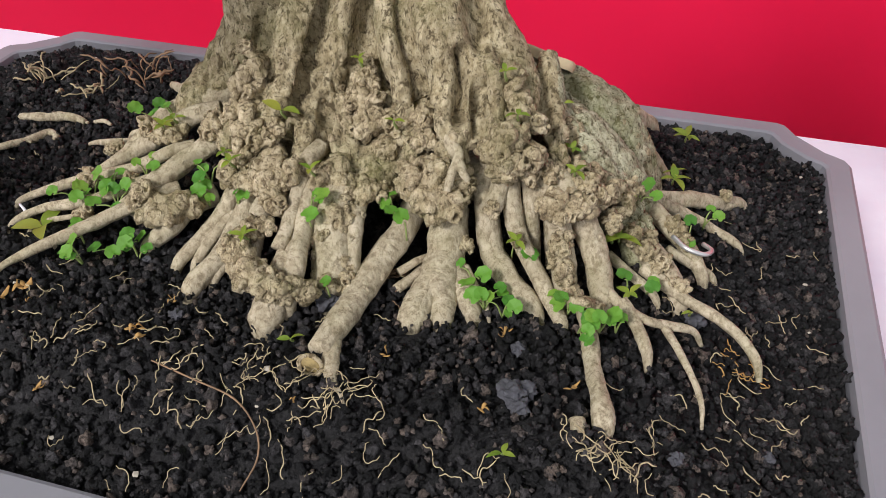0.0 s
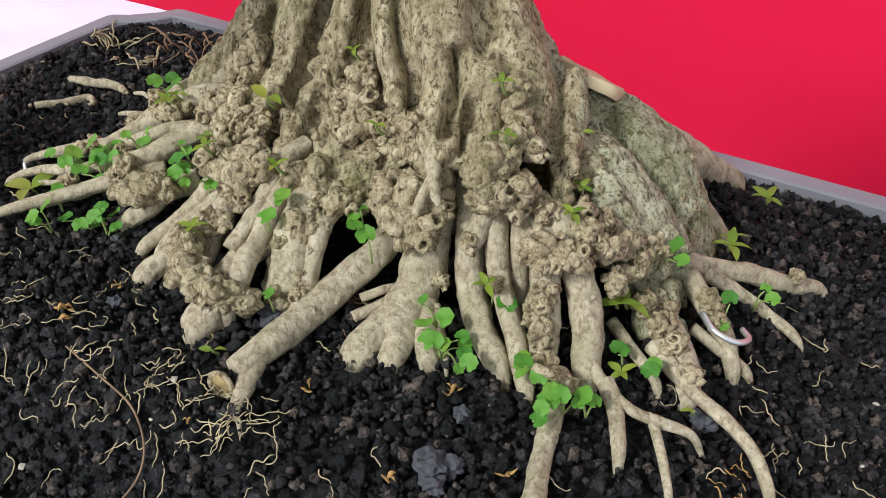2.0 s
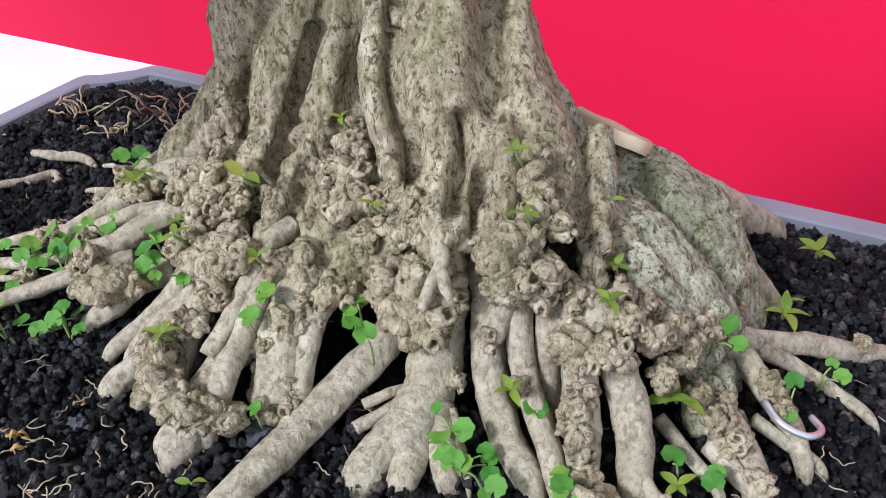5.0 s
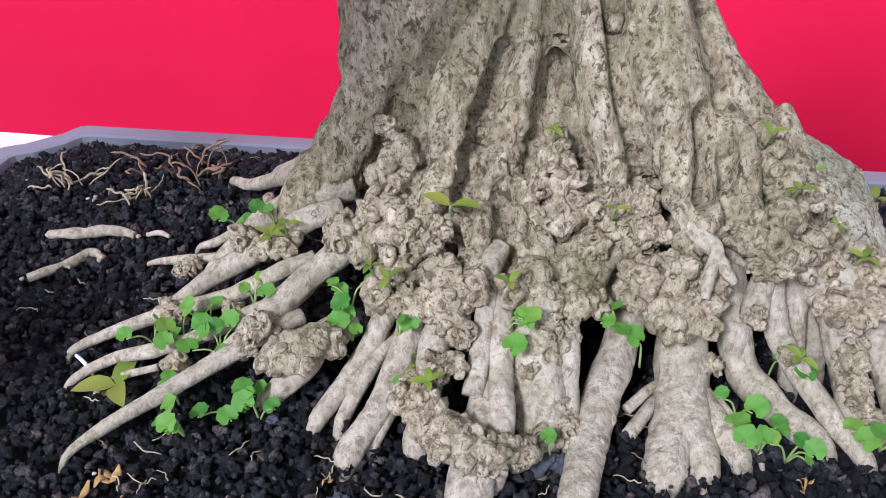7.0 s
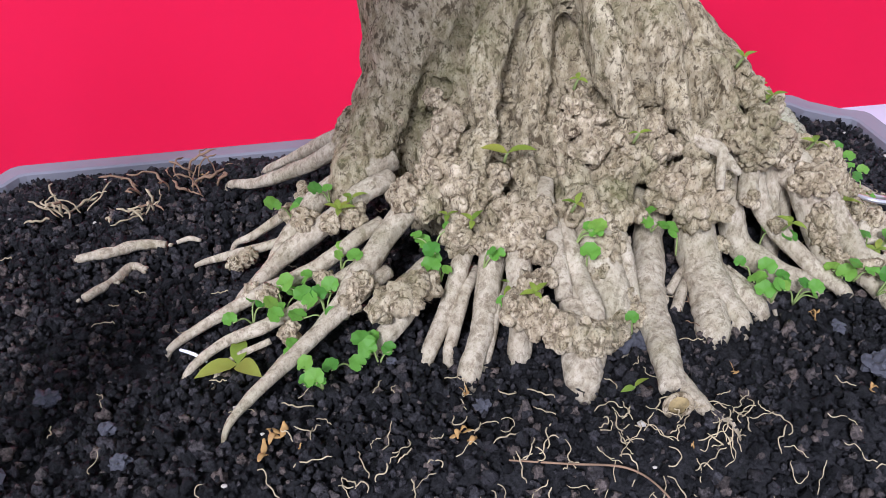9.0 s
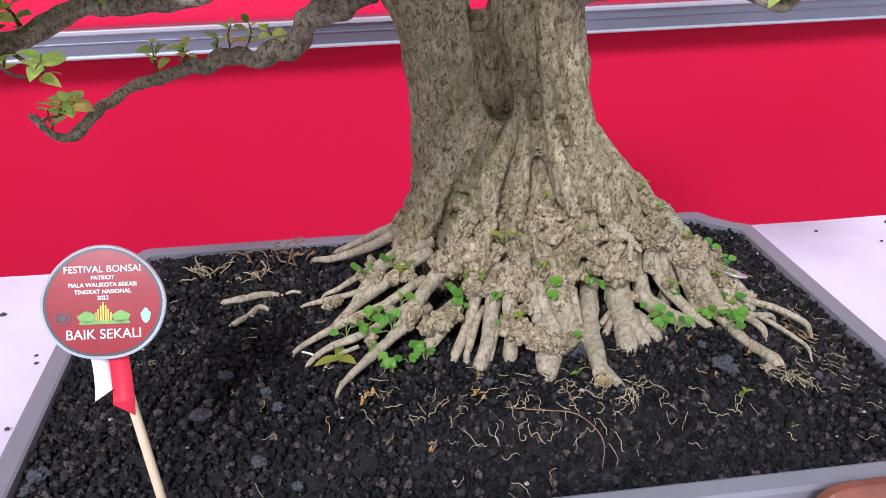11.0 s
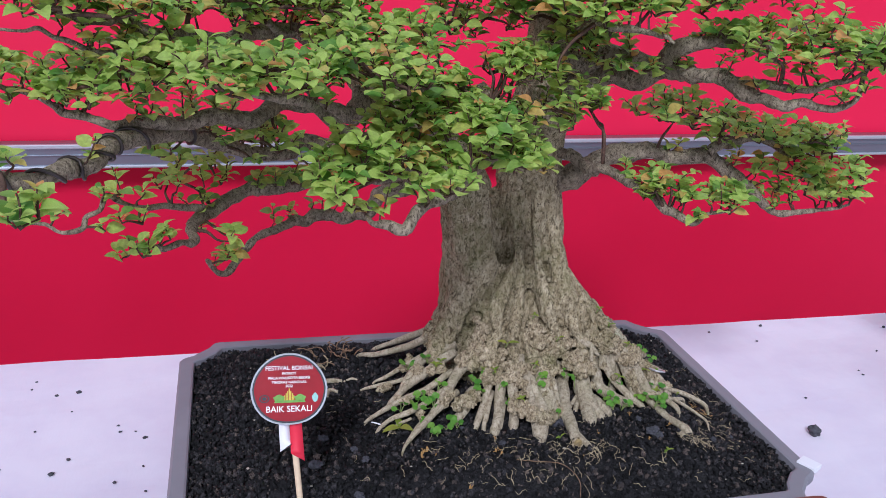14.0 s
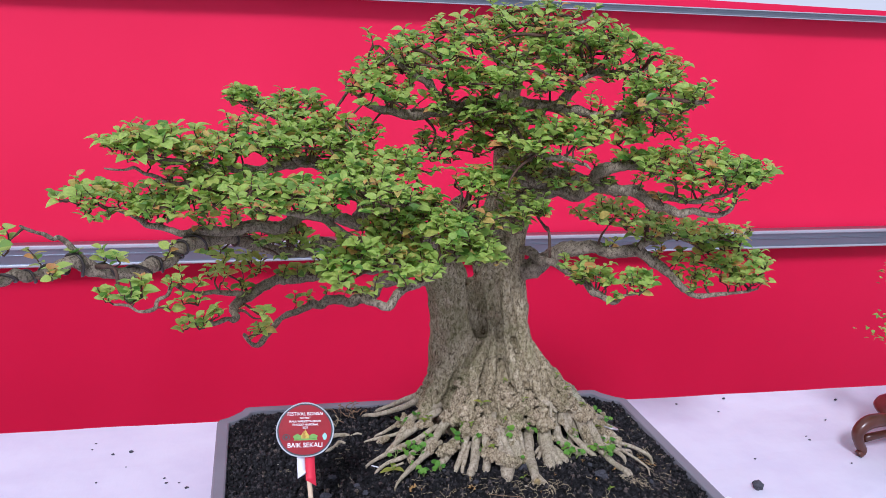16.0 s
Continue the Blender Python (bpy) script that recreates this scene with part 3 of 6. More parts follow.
def gnarled(pieces, cell):
    """One skin round all the pieces, roughened like old bark."""
    v, f = joined(pieces)
    raw = new("raw", mesh_from("raw", v, f, BARK))
    mod = raw.modifiers.new("skin", "REMESH")
    mod.mode, mod.voxel_size, mod.use_smooth_shade = "VOXEL", cell, True
    mod = raw.modifiers.new("soften", "SMOOTH")
    mod.factor, mod.iterations = 0.5, 2
    me = bpy.data.meshes.new_from_object(raw.evaluated_get(bpy.context.evaluated_depsgraph_get()))
    bpy.data.objects.remove(raw)
    n = len(me.vertices)
    co, no = np.empty(n * 3), np.empty(n * 3)
    me.vertices.foreach_get("co", co)
    me.vertices.foreach_get("normal", no)
    co, no = co.reshape(-1, 3), no.reshape(-1, 3)
    move = np.zeros(n)
    cut = np.zeros(n)
    for line, wide, deep in GROOVES:
        low, high = line.min(axis=0) - 3 * wide, line.max(axis=0) + 3 * wide
        i = np.where((co[:, 0] > low[0]) & (co[:, 0] < high[0]) & (co[:, 2] > low[2]) & (co[:, 2] < high[2]) & (no[:, 1] < 0.4))[0]
        if len(i):
            gap = (co[i][:, None, :] - line[None, :, :]) * np.array((1, 0.08, 1))
            near = np.sqrt((gap ** 2).sum(axis=2).min(axis=1))
            cut[i] = np.maximum(cut[i], 0.9 * deep * np.exp(-(near / (1.55 * wide)) ** 2))
    for k in range(n):
        p = Vector(co[k])
        if no[k][1] > 0.8 and p.y > 0.03:
            continue
        lean = Vector((noise.noise(p * 22), noise.noise(p * 22 + Vector((3, 8, 1))), 0))
        q = Vector((p.x * 58 + p.z * 6, p.y * 58, p.z * 9)) + lean * 0.9
        d = noise.voronoi(q)[0]
        groove = min(1.0, (d[1] - d[0]) / 0.5) ** 0.55 - 0.75
        sway = Vector((noise.noise(p * 70), noise.noise(p * 70 + Vector((7, 1, 3))), noise.noise(p * 70 + Vector((2, 9, 5)))))
        d = noise.voronoi(Vector((p.x * 210, p.y * 210, p.z * 95)) + sway * 1.2)[0]
        scale = -math.exp(-((d[1] - d[0]) / 0.13) ** 2) - 0.8 * math.exp(-(d[0] / 0.16) ** 2)
        flake = noise.noise(Vector((p.x * 240, p.y * 240, p.z * 110))) + 0.7 * noise.noise(p * 520)
        rough = min(1.0, max(0.35, 0.7 + 1.3 * noise.noise(p * 26)))
        low = 1.0 if p.z < 0.09 else 0.55
        ropes = 0.5 if p.z < 0.12 else 1.0
        # knobs of overgrown root ends, low on the trunk
        d = noise.voronoi(Vector((p.x * 82, p.y * 82, p.z * 62)) + sway * 0.35)[0]
        knob = min(1.0, (d[1] - d[0]) / 0.42) ** 0.6 - 0.85
        knob *= min(1.0, max(0.0, (0.098 - p.z) / 0.03)) * min(1.0, max(0.0, 0.65 + 1.8 * noise.noise(p * 20)))
        move[k] = 0.0052 * knob - cut[k] + ropes * 0.0024 * groove + rough * (0.0008 * scale * low + 0.00045 * flake)
    co += no * move[:, None]
    me.vertices.foreach_set("co", co.ravel())
    me.update()
    me.shade_smooth()
    me.materials.clear()
    me.materials.append(BARK)
    me.materials.append(MOSSY)
    me.polygons.foreach_set("material_index", [1 if q.center.z < 0.085 and q.center.x + 0.8 * q.center.y + 0.012 * noise.noise(q.center * 60) > 0.098 else 0 for q in me.polygons])
    return me


trunk = put("trunk", gnarled(solid, 0.00135), tree)

# the flat sawn face of the old root
wound_rings = []
for s, h in ((1.0, -0.004), (1.0, 0.0), (0.94, 0.0012), (0.55, 0.0006), (0.15, 0.0002)):
    wound_rings.append([(0.0185 * s * (1 + 0.06 * math.sin(3 * a)) * math.cos(a), 0.0150 * s * math.sin(a), h + 0.0003 * math.sin(5 * a)) for a in [2 * math.pi * k / 28 for k in range(28)]])
v, f = ring_loft(wound_rings, close_top=True)
wound = put("sawn_face", mesh_from("sawn_face", v, f, WOUND), tree, "smooth tan sawn face of an old root")
wound.matrix_basis = Matrix.Translation((0.0900, 0.040, 0.0665)) @ Vector((0.25, 0.45, 0.85)).to_track_quat("Z", "Y").to_matrix().to_4x4()


def nub(seed, hollow):
    """A root stub, ringed round its cut end: vertices and faces, its base at the origin."""
    rng = random.Random(seed)
    line = ((0.8, -0.8), (1.05, -0.2), (1.0, 0.3), (0.82, 0.62), (0.58, 0.64), (0.44, 0.36), (0.34, -0.15), (0.02, -0.35)) if hollow else ((0.8, -0.8), (1.05, -0.2), (0.98, 0.25), (0.78, 0.58), (0.45, 0.78), (0.02, 0.84))
    sides = 11
    rings = []
    a0, lean = rng.uniform(0, 6), (rng.uniform(-0.3, 0.3), rng.uniform(-0.3, 0.3))
    for i, (r, z) in enumerate(line):
        ring = []
        for s in range(sides):
            a = 2 * math.pi * s / sides
            w = r * (1 + 0.24 * math.sin(2 * a + a0) * 0.7 + 0.22 * noise.noise(Vector((1.6 * math.cos(a), 1.6 * math.sin(a), seed * 3.1 + i * 0.25))))
            ring.append((w * math.cos(a) + lean[0] * z, w * math.sin(a) + lean[1] * z, z + 0.16 * math.sin(3 * a + a0)))
        rings.append(ring)
    v, f = ring_loft(rings, close_top=True)
    return np.array(v), f


NUBS = [nub(s, s % 5 < 3) for s in range(20)]


def nub_at(rng, place, way, size, tall=1.0):
    v, f = NUBS[rng.randrange(len(NUBS))]
    m = np.array((Vector(way).to_track_quat("Z", "Y").to_matrix() @ Matrix.Rotation(rng.uniform(0, 6.28), 3, "Z")))
    return (v * np.array((size, size, size * tall))) @ m.T + np.array(place), f


BURLS = []


def burl(x, y, z, r, rough=1.0):
    """A burl of overgrown root ends: a lumpy body set all over with ringed stubs."""
    rng = random.Random(int((x + 1) * 91193 + (z + 1) * 51787))
    BURLS.append((x, y, z, r))
    c = Vector((x, y + 0.50 * r, z - 0.2 * r))
    pieces = [lump(c, (r * rng.uniform(0.68, 0.85), r * 0.78, r * rng.uniform(0.68, 0.85)), 3, 0.7, 2.0, len(BURLS))]
    for k in range(int((7 + r * 950) * rough)):
        d = Vector((rng.gauss(0, 1), rng.gauss(-0.55, 0.8), rng.gauss(0.1, 0.9))).normalized()
        size = min(0.0046, max(0.0013, r * rng.uniform(0.20, 0.52)))
        way = (d + Vector((rng.uniform(-0.5, 0.5), rng.uniform(-0.5, 0.3), rng.uniform(-0.5, 0.5)))).normalized()
        pieces.append(nub_at(rng, c + d * r * rng.uniform(0.62, 0.95), way, size, rng.uniform(0.8, 1.4)))
    v, f = joined(pieces)
    return put("burl", mesh_from("burl", v, f, BURL), tree)


def root(*rows, stubs=4, end=True):
    """A bare surface root; rows of x, y, z on its upper face, and its half width."""
    k = len(tree.children)
    rng = random.Random(k)
    pts = [(x, y + 0.5 * r, z - 0.5 * r) for x, y, z, r in rows]
    rad = [q[3] for q in rows]
    back = (Vector((0.008, 0.014, pts[0][2] + 0.012)) - Vector(pts[0])).normalized() * 0.014
    if rows[0][2] > 0.012:
        pts.insert(0, tuple(Vector(pts[0]) + back))
        rad.insert(0, rad[0])
    if end:
        last = Vector(pts[-1]) + (Vector(pts[-1]) - Vector(pts[-2])).normalized() * 0.006
        pts.append((last.x, last.y, last.z - 0.008))
        rad.append(rad[-1] * 0.6)
    fat = max(rad)
    sides = 22 if fat > 0.003 else 12
    v, f = tube(pts, rad, sides, 12, 0.13, 85, k)
    rows_n = len(v) // sides
    for i in range(rows_n):
        ring = [Vector(p) for p in v[i * sides:(i + 1) * sides]]
        c = sum(ring, Vector()) / sides
        for s, p in enumerate(ring):
            out = p - c
            a = 2 * math.pi * s / sides
            crease = noise.noise(Vector((2.4 * math.cos(a), 2.4 * math.sin(a), i * 0.11 + k)))
            hoop = noise.noise(Vector((math.cos(a), math.sin(a), i * 0.9 + 7 * k)))
            v[i * sides + s] = p + out * (0.13 * crease + 0.05 * hoop)
    pieces = [(v, f)]
    line = spline(pts, 6)
    for s in range(stubs if fat > 0.003 else 1):
        i = rng.randrange(1, max(2, len(line) - 8))
        r = float(np.interp(i / 6, range(len(rad)), rad))
        a = rng.uniform(3.4, 6.0)
        way = Vector((math.cos(a), 0.8 * math.sin(a), 0.5 + 0.3 * math.sin(3 * a))).normalized()
        pieces.append(nub_at(rng, Vector(line[i]) + way * r * 0.86, way, min(0.0026, r * rng.uniform(0.22, 0.42)), 0.9))
    v, f = joined(pieces)
    return put("root", mesh_from("root", v, f, ROOT), tree)


# roots at the front: the long cut one, the forked one and those beside it
root((0.046, -0.056, 0.032, 0.0064), (0.042, -0.068, 0.021, 0.0066), (0.0345, -0.100, 0.011, 0.0066), (0.031, -0.125, 0.009, 0.0062), (0.028, -0.144, 0.007, 0.0053), stubs=5, end=False)
root((0.031, -0.136, 0.006, 0.0044), (0.034, -0.145, 0.004, 0.0038), (0.038, -0.154, 0.003, 0.0026), (0.044, -0.159, 0.002, 0.0010), stubs=0)
root((0.063, -0.060, 0.040, 0.0088), (0.065, -0.073, 0.018, 0.0094), (0.066, -0.086, 0.011, 0.0097), (0.066, -0.094, 0.007, 0.0090), stubs=2)
root((0.066, -0.084, 0.011, 0.0077), (0.062, -0.098, 0.007, 0.0077), (0.059, -0.109, 0.003, 0.0072), stubs=0)
root((0.068, -0.084, 0.010, 0.0072), (0.070, -0.096, 0.006, 0.0065), (0.072, -0.105, 0.002, 0.0056), stubs=0)
root((0.070, -0.078, 0.011, 0.0063), (0.077, -0.088, 0.006, 0.0058), (0.084, -0.096, 0.002, 0.0047), stubs=0)
root((0.078, -0.054, 0.048, 0.0052), (0.081, -0.060, 0.036, 0.0056), (0.086, -0.066, 0.017, 0.0062), (0.096, -0.077, 0.010, 0.0059), (0.111, -0.089, 0.004, 0.0049), stubs=3)
root((0.090, -0.055, 0.053, 0.0044), (0.094, -0.061, 0.038, 0.0046), (0.100, -0.067, 0.025, 0.0043), (0.115, -0.081, 0.010, 0.0041), (0.125, -0.093, 0.003, 0.0033), stubs=5)
root((0.100, -0.053, 0.048, 0.0043), (0.103, -0.058, 0.028, 0.0041), (0.106, -0.060, 0.002, 0.0039), stubs=4)
root((0.107, -0.046, 0.048, 0.0039), (0.112, -0.052, 0.024, 0.0039), (0.115, -0.056, 0.002, 0.0037), stubs=3)
root((0.088, -0.058, 0.054, 0.0040), (0.087, -0.063, 0.046, 0.0044), (0.086, -0.067, 0.040, 0.0044), stubs=1, end=False)
root((0.114, -0.050, 0.050, 0.0054), (0.123, -0.056, 0.041, 0.0061), (0.131, -0.060, 0.028, 0.0065), (0.138, -0.069, 0.015, 0.0063), (0.142, -0.079, 0.004, 0.0054), stubs=6)
root((0.112, -0.058, 0.044, 0.0062), (0.118, -0.067, 0.030, 0.0062), (0.122, -0.074, 0.016, 0.0058), (0.125, -0.080, 0.003, 0.0053), stubs=9)
root((0.133, -0.084, 0.010, 0.0041), (0.139, -0.100, 0.005, 0.0040), (0.143, -0.117, 0.003, 0.0038), (0.148, -0.134, 0.004, 0.0040), (0.151, -0.145, 0.003, 0.0052), stubs=2)
root((0.141, -0.148, 0.003, 0.0036), (0.143, -0.157, 0.001, 0.0026), stubs=0)
# thin crooked roots on the right, in front
root((0.142, -0.074, 0.010, 0.0027), (0.150, -0.079, 0.007, 0.0024), (0.162, -0.083, 0.004, 0.0021), (0.172, -0.080, 0.000, 0.0023), (0.184, -0.076, -0.004, 0.0019), stubs=2)
root((0.171, -0.081, 0.000, 0.0021), (0.178, -0.092, -0.002, 0.0017), (0.186, -0.106, -0.005, 0.0016), (0.190, -0.117, -0.007, 0.0012), stubs=1)
root((0.150, -0.078, 0.008, 0.0033), (0.158, -0.087, 0.004, 0.0033), (0.164, -0.098, 0.001, 0.0028), stubs=2)
root((0.150, -0.030, 0.012, 0.0070), (0.162, -0.039, 0.006, 0.0066), (0.171, -0.046, 0.001, 0.0060), (0.176, -0.055, -0.003, 0.0048), stubs=8)
root((0.158, -0.046, 0.004, 0.0040), (0.176, -0.056, -0.001, 0.0032), (0.192, -0.061, -0.005, 0.0027), (0.205, -0.066, -0.010, 0.0027), (0.214, -0.076, -0.014, 0.0024), stubs=3)
root((0.140, -0.046, 0.008, 0.0026), (0.152, -0.053, 0.004, 0.0025), (0.164, -0.060, 0.000, 0.0021), stubs=0)
# roots that run out to the right
root((0.138, -0.004, 0.022, 0.0050), (0.157, 0.006, 0.010, 0.0046), (0.180, 0.029, -0.003, 0.0044), (0.196, 0.045, -0.014, 0.0044), (0.208, 0.058, -0.021, 0.0036), stubs=5)
root((0.162, 0.008, 0.006, 0.0038), (0.178, 0.014, -0.004, 0.0030), (0.190, 0.016, -0.011, 0.0028), (0.206, 0.015, -0.019, 0.0022), stubs=2)
root((0.152, 0.003, 0.012, 0.0047), (0.167, -0.009, 0.004, 0.0048), (0.179, -0.018, -0.002, 0.0044), (0.187, -0.026, -0.010, 0.0034), stubs=6)
root((0.168, -0.024, 0.000, 0.0026), (0.182, -0.024, -0.007, 0.0025), (0.192, -0.022, -0.014, 0.0023), stubs=0)
root((0.138, 0.028, 0.034, 0.0063), (0.153, 0.042, 0.010, 0.0058), (0.162, 0.048, -0.007, 0.0053), stubs=2)
root((0.098, 0.054, 0.044, 0.0125), (0.118, 0.080, 0.021, 0.0115), (0.136, 0.104, 0.000, 0.0100), (0.149, 0.121, -0.015, 0.0070), stubs=1)
# the burl foot in front and the roots to its left
root((-0.002, -0.104, 0.022, 0.0063), (-0.003, -0.118, 0.014, 0.0070), (-0.004, -0.130, 0.006, 0.0077), stubs=3)
root((-0.006, -0.066, 0.048, 0.0045), (-0.005, -0.078, 0.041, 0.0041), (-0.005, -0.090, 0.033, 0.0038), (-0.006, -0.104, 0.025, 0.0036), stubs=1, end=False)
root((0.000, -0.078, 0.040, 0.0045), (0.002, -0.093, 0.030, 0.0047), (0.004, -0.107, 0.024, 0.0047), (0.004, -0.119, 0.012, 0.0045), stubs=1)
root((0.013, -0.076, 0.040, 0.0083), (0.014, -0.088, 0.029, 0.0102), (0.016, -0.099, 0.016, 0.0088), (0.017, -0.106, 0.004, 0.0079), stubs=9)
root((0.024, -0.080, 0.034, 0.0043), (0.025, -0.092, 0.020, 0.0041), (0.027, -0.100, 0.005, 0.0038), stubs=4)
root((-0.021, -0.086, 0.034, 0.0054), (-0.023, -0.100, 0.020, 0.0052), (-0.025, -0.108, 0.004, 0.0050), stubs=1)
root((-0.030, -0.074, 0.034, 0.0056), (-0.035, -0.088, 0.021, 0.0054), (-0.041, -0.104, 0.010, 0.0052), (-0.048, -0.117, 0.003, 0.0047), stubs=2)
root((-0.042, -0.070, 0.032, 0.0041), (-0.047, -0.078, 0.022, 0.0041), (-0.055, -0.091, 0.011, 0.0040), (-0.063, -0.102, 0.003, 0.0032), stubs=1)
root((-0.044, -0.082, 0.018, 0.0031), (-0.050, -0.094, 0.010, 0.0029), (-0.054, -0.101, 0.002, 0.0027), stubs=0)
root((-0.032, -0.092, 0.016, 0.0025), (-0.036, -0.101, 0.009, 0.0025), (-0.040, -0.109, 0.002, 0.0022), stubs=0)
root((-0.066, -0.080, 0.022, 0.0059), (-0.073, -0.089, 0.014, 0.0050), (-0.084, -0.095, 0.003, 0.0041), stubs=1)
# the left hand fan
root((-0.062, -0.046, 0.043, 0.0055), (-0.072, -0.054, 0.036, 0.0055), (-0.083, -0.068, 0.030, 0.0053), (-0.094, -0.080, 0.023, 0.0049), stubs=2)
root((-0.086, -0.080, 0.023, 0.0033), (-0.104, -0.092, 0.016, 0.0035), (-0.121, -0.109, 0.012, 0.0030), (-0.134, -0.121, 0.008, 0.0024), (-0.143, -0.131, 0.004, 0.0015), stubs=2)
root((-0.094, -0.078, 0.022, 0.0027), (-0.108, -0.092, 0.013, 0.0030), (-0.118, -0.098, 0.009, 0.0027), (-0.130, -0.108, 0.003, 0.0018), stubs=4)
root((-0.092, -0.070, 0.026, 0.0030), (-0.114, -0.080, 0.018, 0.0030), (-0.130, -0.086, 0.014, 0.0030), (-0.148, -0.088, 0.009, 0.0024), (-0.162, -0.096, 0.003, 0.0017), stubs=4)
root((-0.128, -0.090, 0.009, 0.0015), (-0.142, -0.094, 0.006, 0.0015), (-0.150, -0.098, 0.002, 0.0011), stubs=0)
root((-0.088, -0.056, 0.034, 0.0035), (-0.108, -0.062, 0.024, 0.0033), (-0.130, -0.066, 0.018, 0.0032), (-0.152, -0.073, 0.011, 0.0026), (-0.171, -0.079, 0.003, 0.0018), stubs=3)
root((-0.082, -0.036, 0.046, 0.0049), (-0.100, -0.040, 0.034, 0.0051), (-0.119, -0.042, 0.022, 0.0049), (-0.136, -0.052, 0.012, 0.0035), (-0.144, -0.056, 0.004, 0.0028), stubs=2)
root((-0.080, -0.024, 0.050, 0.0051), (-0.098, -0.022, 0.042, 0.0053), (-0.112, -0.030, 0.032, 0.0051), (-0.126, -0.040, 0.018, 0.0035), stubs=1)
root((-0.112, -0.026, 0.020, 0.0024), (-0.132, -0.023, 0.013, 0.0024), (-0.150, -0.020, 0.008, 0.0022), (-0.168, -0.019, 0.003, 0.0011), stubs=2)
root((-0.100, -0.008, 0.034, 0.0028), (-0.122, -0.006, 0.020, 0.0026), (-0.140, -0.006, 0.009, 0.0022), (-0.150, -0.003, 0.003, 0.0014), stubs=2)
root((-0.082, 0.006, 0.054, 0.0045), (-0.104, 0.014, 0.038, 0.0042), (-0.126, 0.030, 0.022, 0.0036), (-0.144, 0.046, 0.010, 0.0028), (-0.157, 0.058, 0.004, 0.0023), stubs=3)
root((-0.076, 0.024, 0.052, 0.0043), (-0.100, 0.042, 0.034, 0.0040), (-0.122, 0.060, 0.016, 0.0028), (-0.138, 0.072, 0.003, 0.0023), stubs=2)
# small dry roots in the hollow between the large ones
root((0.046, -0.086, 0.008, 0.0020), (0.053, -0.078, 0.010, 0.0020), (0.060, -0.070, 0.010, 0.0018), end=False)
root((0.047, -0.094, 0.004, 0.0026), (0.053, -0.084, 0.005, 0.0026), (0.058, -0.072, 0.006, 0.0022), end=False)
root((0.076, -0.076, 0.010, 0.0022), (0.083, -0.084, 0.006, 0.0020), (0.090, -0.092, 0.003, 0.0014))

# two pale prongs over the large burl
root((0.0695, -0.066, 0.0660, 0.0024), (0.0680, -0.072, 0.0590, 0.0025), (0.0670, -0.076, 0.0520, 0.0018), stubs=0, end=False)
root((0.0700, -0.068, 0.0640, 0.0020), (0.0735, -0.072, 0.0600, 0.0020), (0.0760, -0.073, 0.0570, 0.0014), stubs=0, end=False)

# the rim of the sawn root end
v, f = tube([(0.0272 + 0.0052 * math.cos(a), -0.1488 + 0.0012 * math.sin(a), 0.0030 + 0.0048 * math.sin(a)) for a in [2 * math.pi * k / 12 for k in range(13)]], (0.0011,) * 13, 7, 3, 0.3, 200, 3)
put("cut_rim", mesh_from("cut_rim", v, f, KNOT), tree, "brown callus round a cut root end")
v, f = lump((0.0272, -0.1482, 0.0030), (0.0055, 0.0014, 0.0050), 3, 0.25, 2.4, 8)
put("cut_end", mesh_from("cut_end", v, f, CUT), tree, "mossy brown sawn root end")
v, f = tube([(0.133 + 0.0042 * math.cos(a), -0.0925 - 0.002 * math.sin(a), 0.0150 + 0.0032 * math.sin(a)) for a in [2 * math.pi * k / 12 for k in range(13)]], (0.0021,) * 13, 9, 3, 0.3, 200, 3)
put("cut_rim", mesh_from("cut_rim", v, f, BURL), tree, "ringed stub of a cut root")

# burls: the upright cone in the middle recess
for spot in ((0.0145, -0.029, 0.0840, 0.0044), (0.015, -0.034, 0.0785, 0.0066), (0.018, -0.041, 0.0710, 0.0080), (0.009, -0.039, 0.0680, 0.0066), (0.021, -0.047, 0.0620, 0.0084), (0.030, -0.045, 0.0650, 0.0060), (0.036, -0.047, 0.0610, 0.0066), (0.030, -0.052, 0.0545, 0.0064), (0.013, -0.048, 0.0600, 0.0058), (0.041, -0.050, 0.0560, 0.0060), (0.047, -0.047, 0.0700, 0.0062), (0.050, -0.054, 0.0610, 0.0060)):
    burl(*spot)
# the large round one over the forked root
for spot in ((0.058, -0.073, 0.0440, 0.0120), (0.050, -0.067, 0.0525, 0.0090), (0.066, -0.073, 0.0420, 0.0092), (0.071, -0.066, 0.0500, 0.0066), (0.060, -0.066, 0.0550, 0.0078), (0.047, -0.068, 0.0450, 0.0070), (0.075, -0.071, 0.0185, 0.0042)):
    burl(*spot)
# left of the split
for spot in ((-0.043, -0.035, 0.0785, 0.0070), (-0.049, -0.030, 0.0850, 0.0048), (-0.047, -0.040, 0.0680, 0.0080), (-0.049, -0.045, 0.0570, 0.0092), (-0.066, -0.047, 0.0450, 0.0088), (-0.058, -0.050, 0.0420, 0.0062), (-0.039, -0.057, 0.0540, 0.0086), (-0.040, -0.066, 0.0450, 0.0080), (-0.029, -0.060, 0.0520, 0.0060), (-0.025, -0.055, 0.0575, 0.0048), (-0.022, -0.064, 0.0470, 0.0054), (-0.044, -0.073, 0.0370, 0.0074), (-0.034, -0.075, 0.0380, 0.0066)):
    burl(*spot)
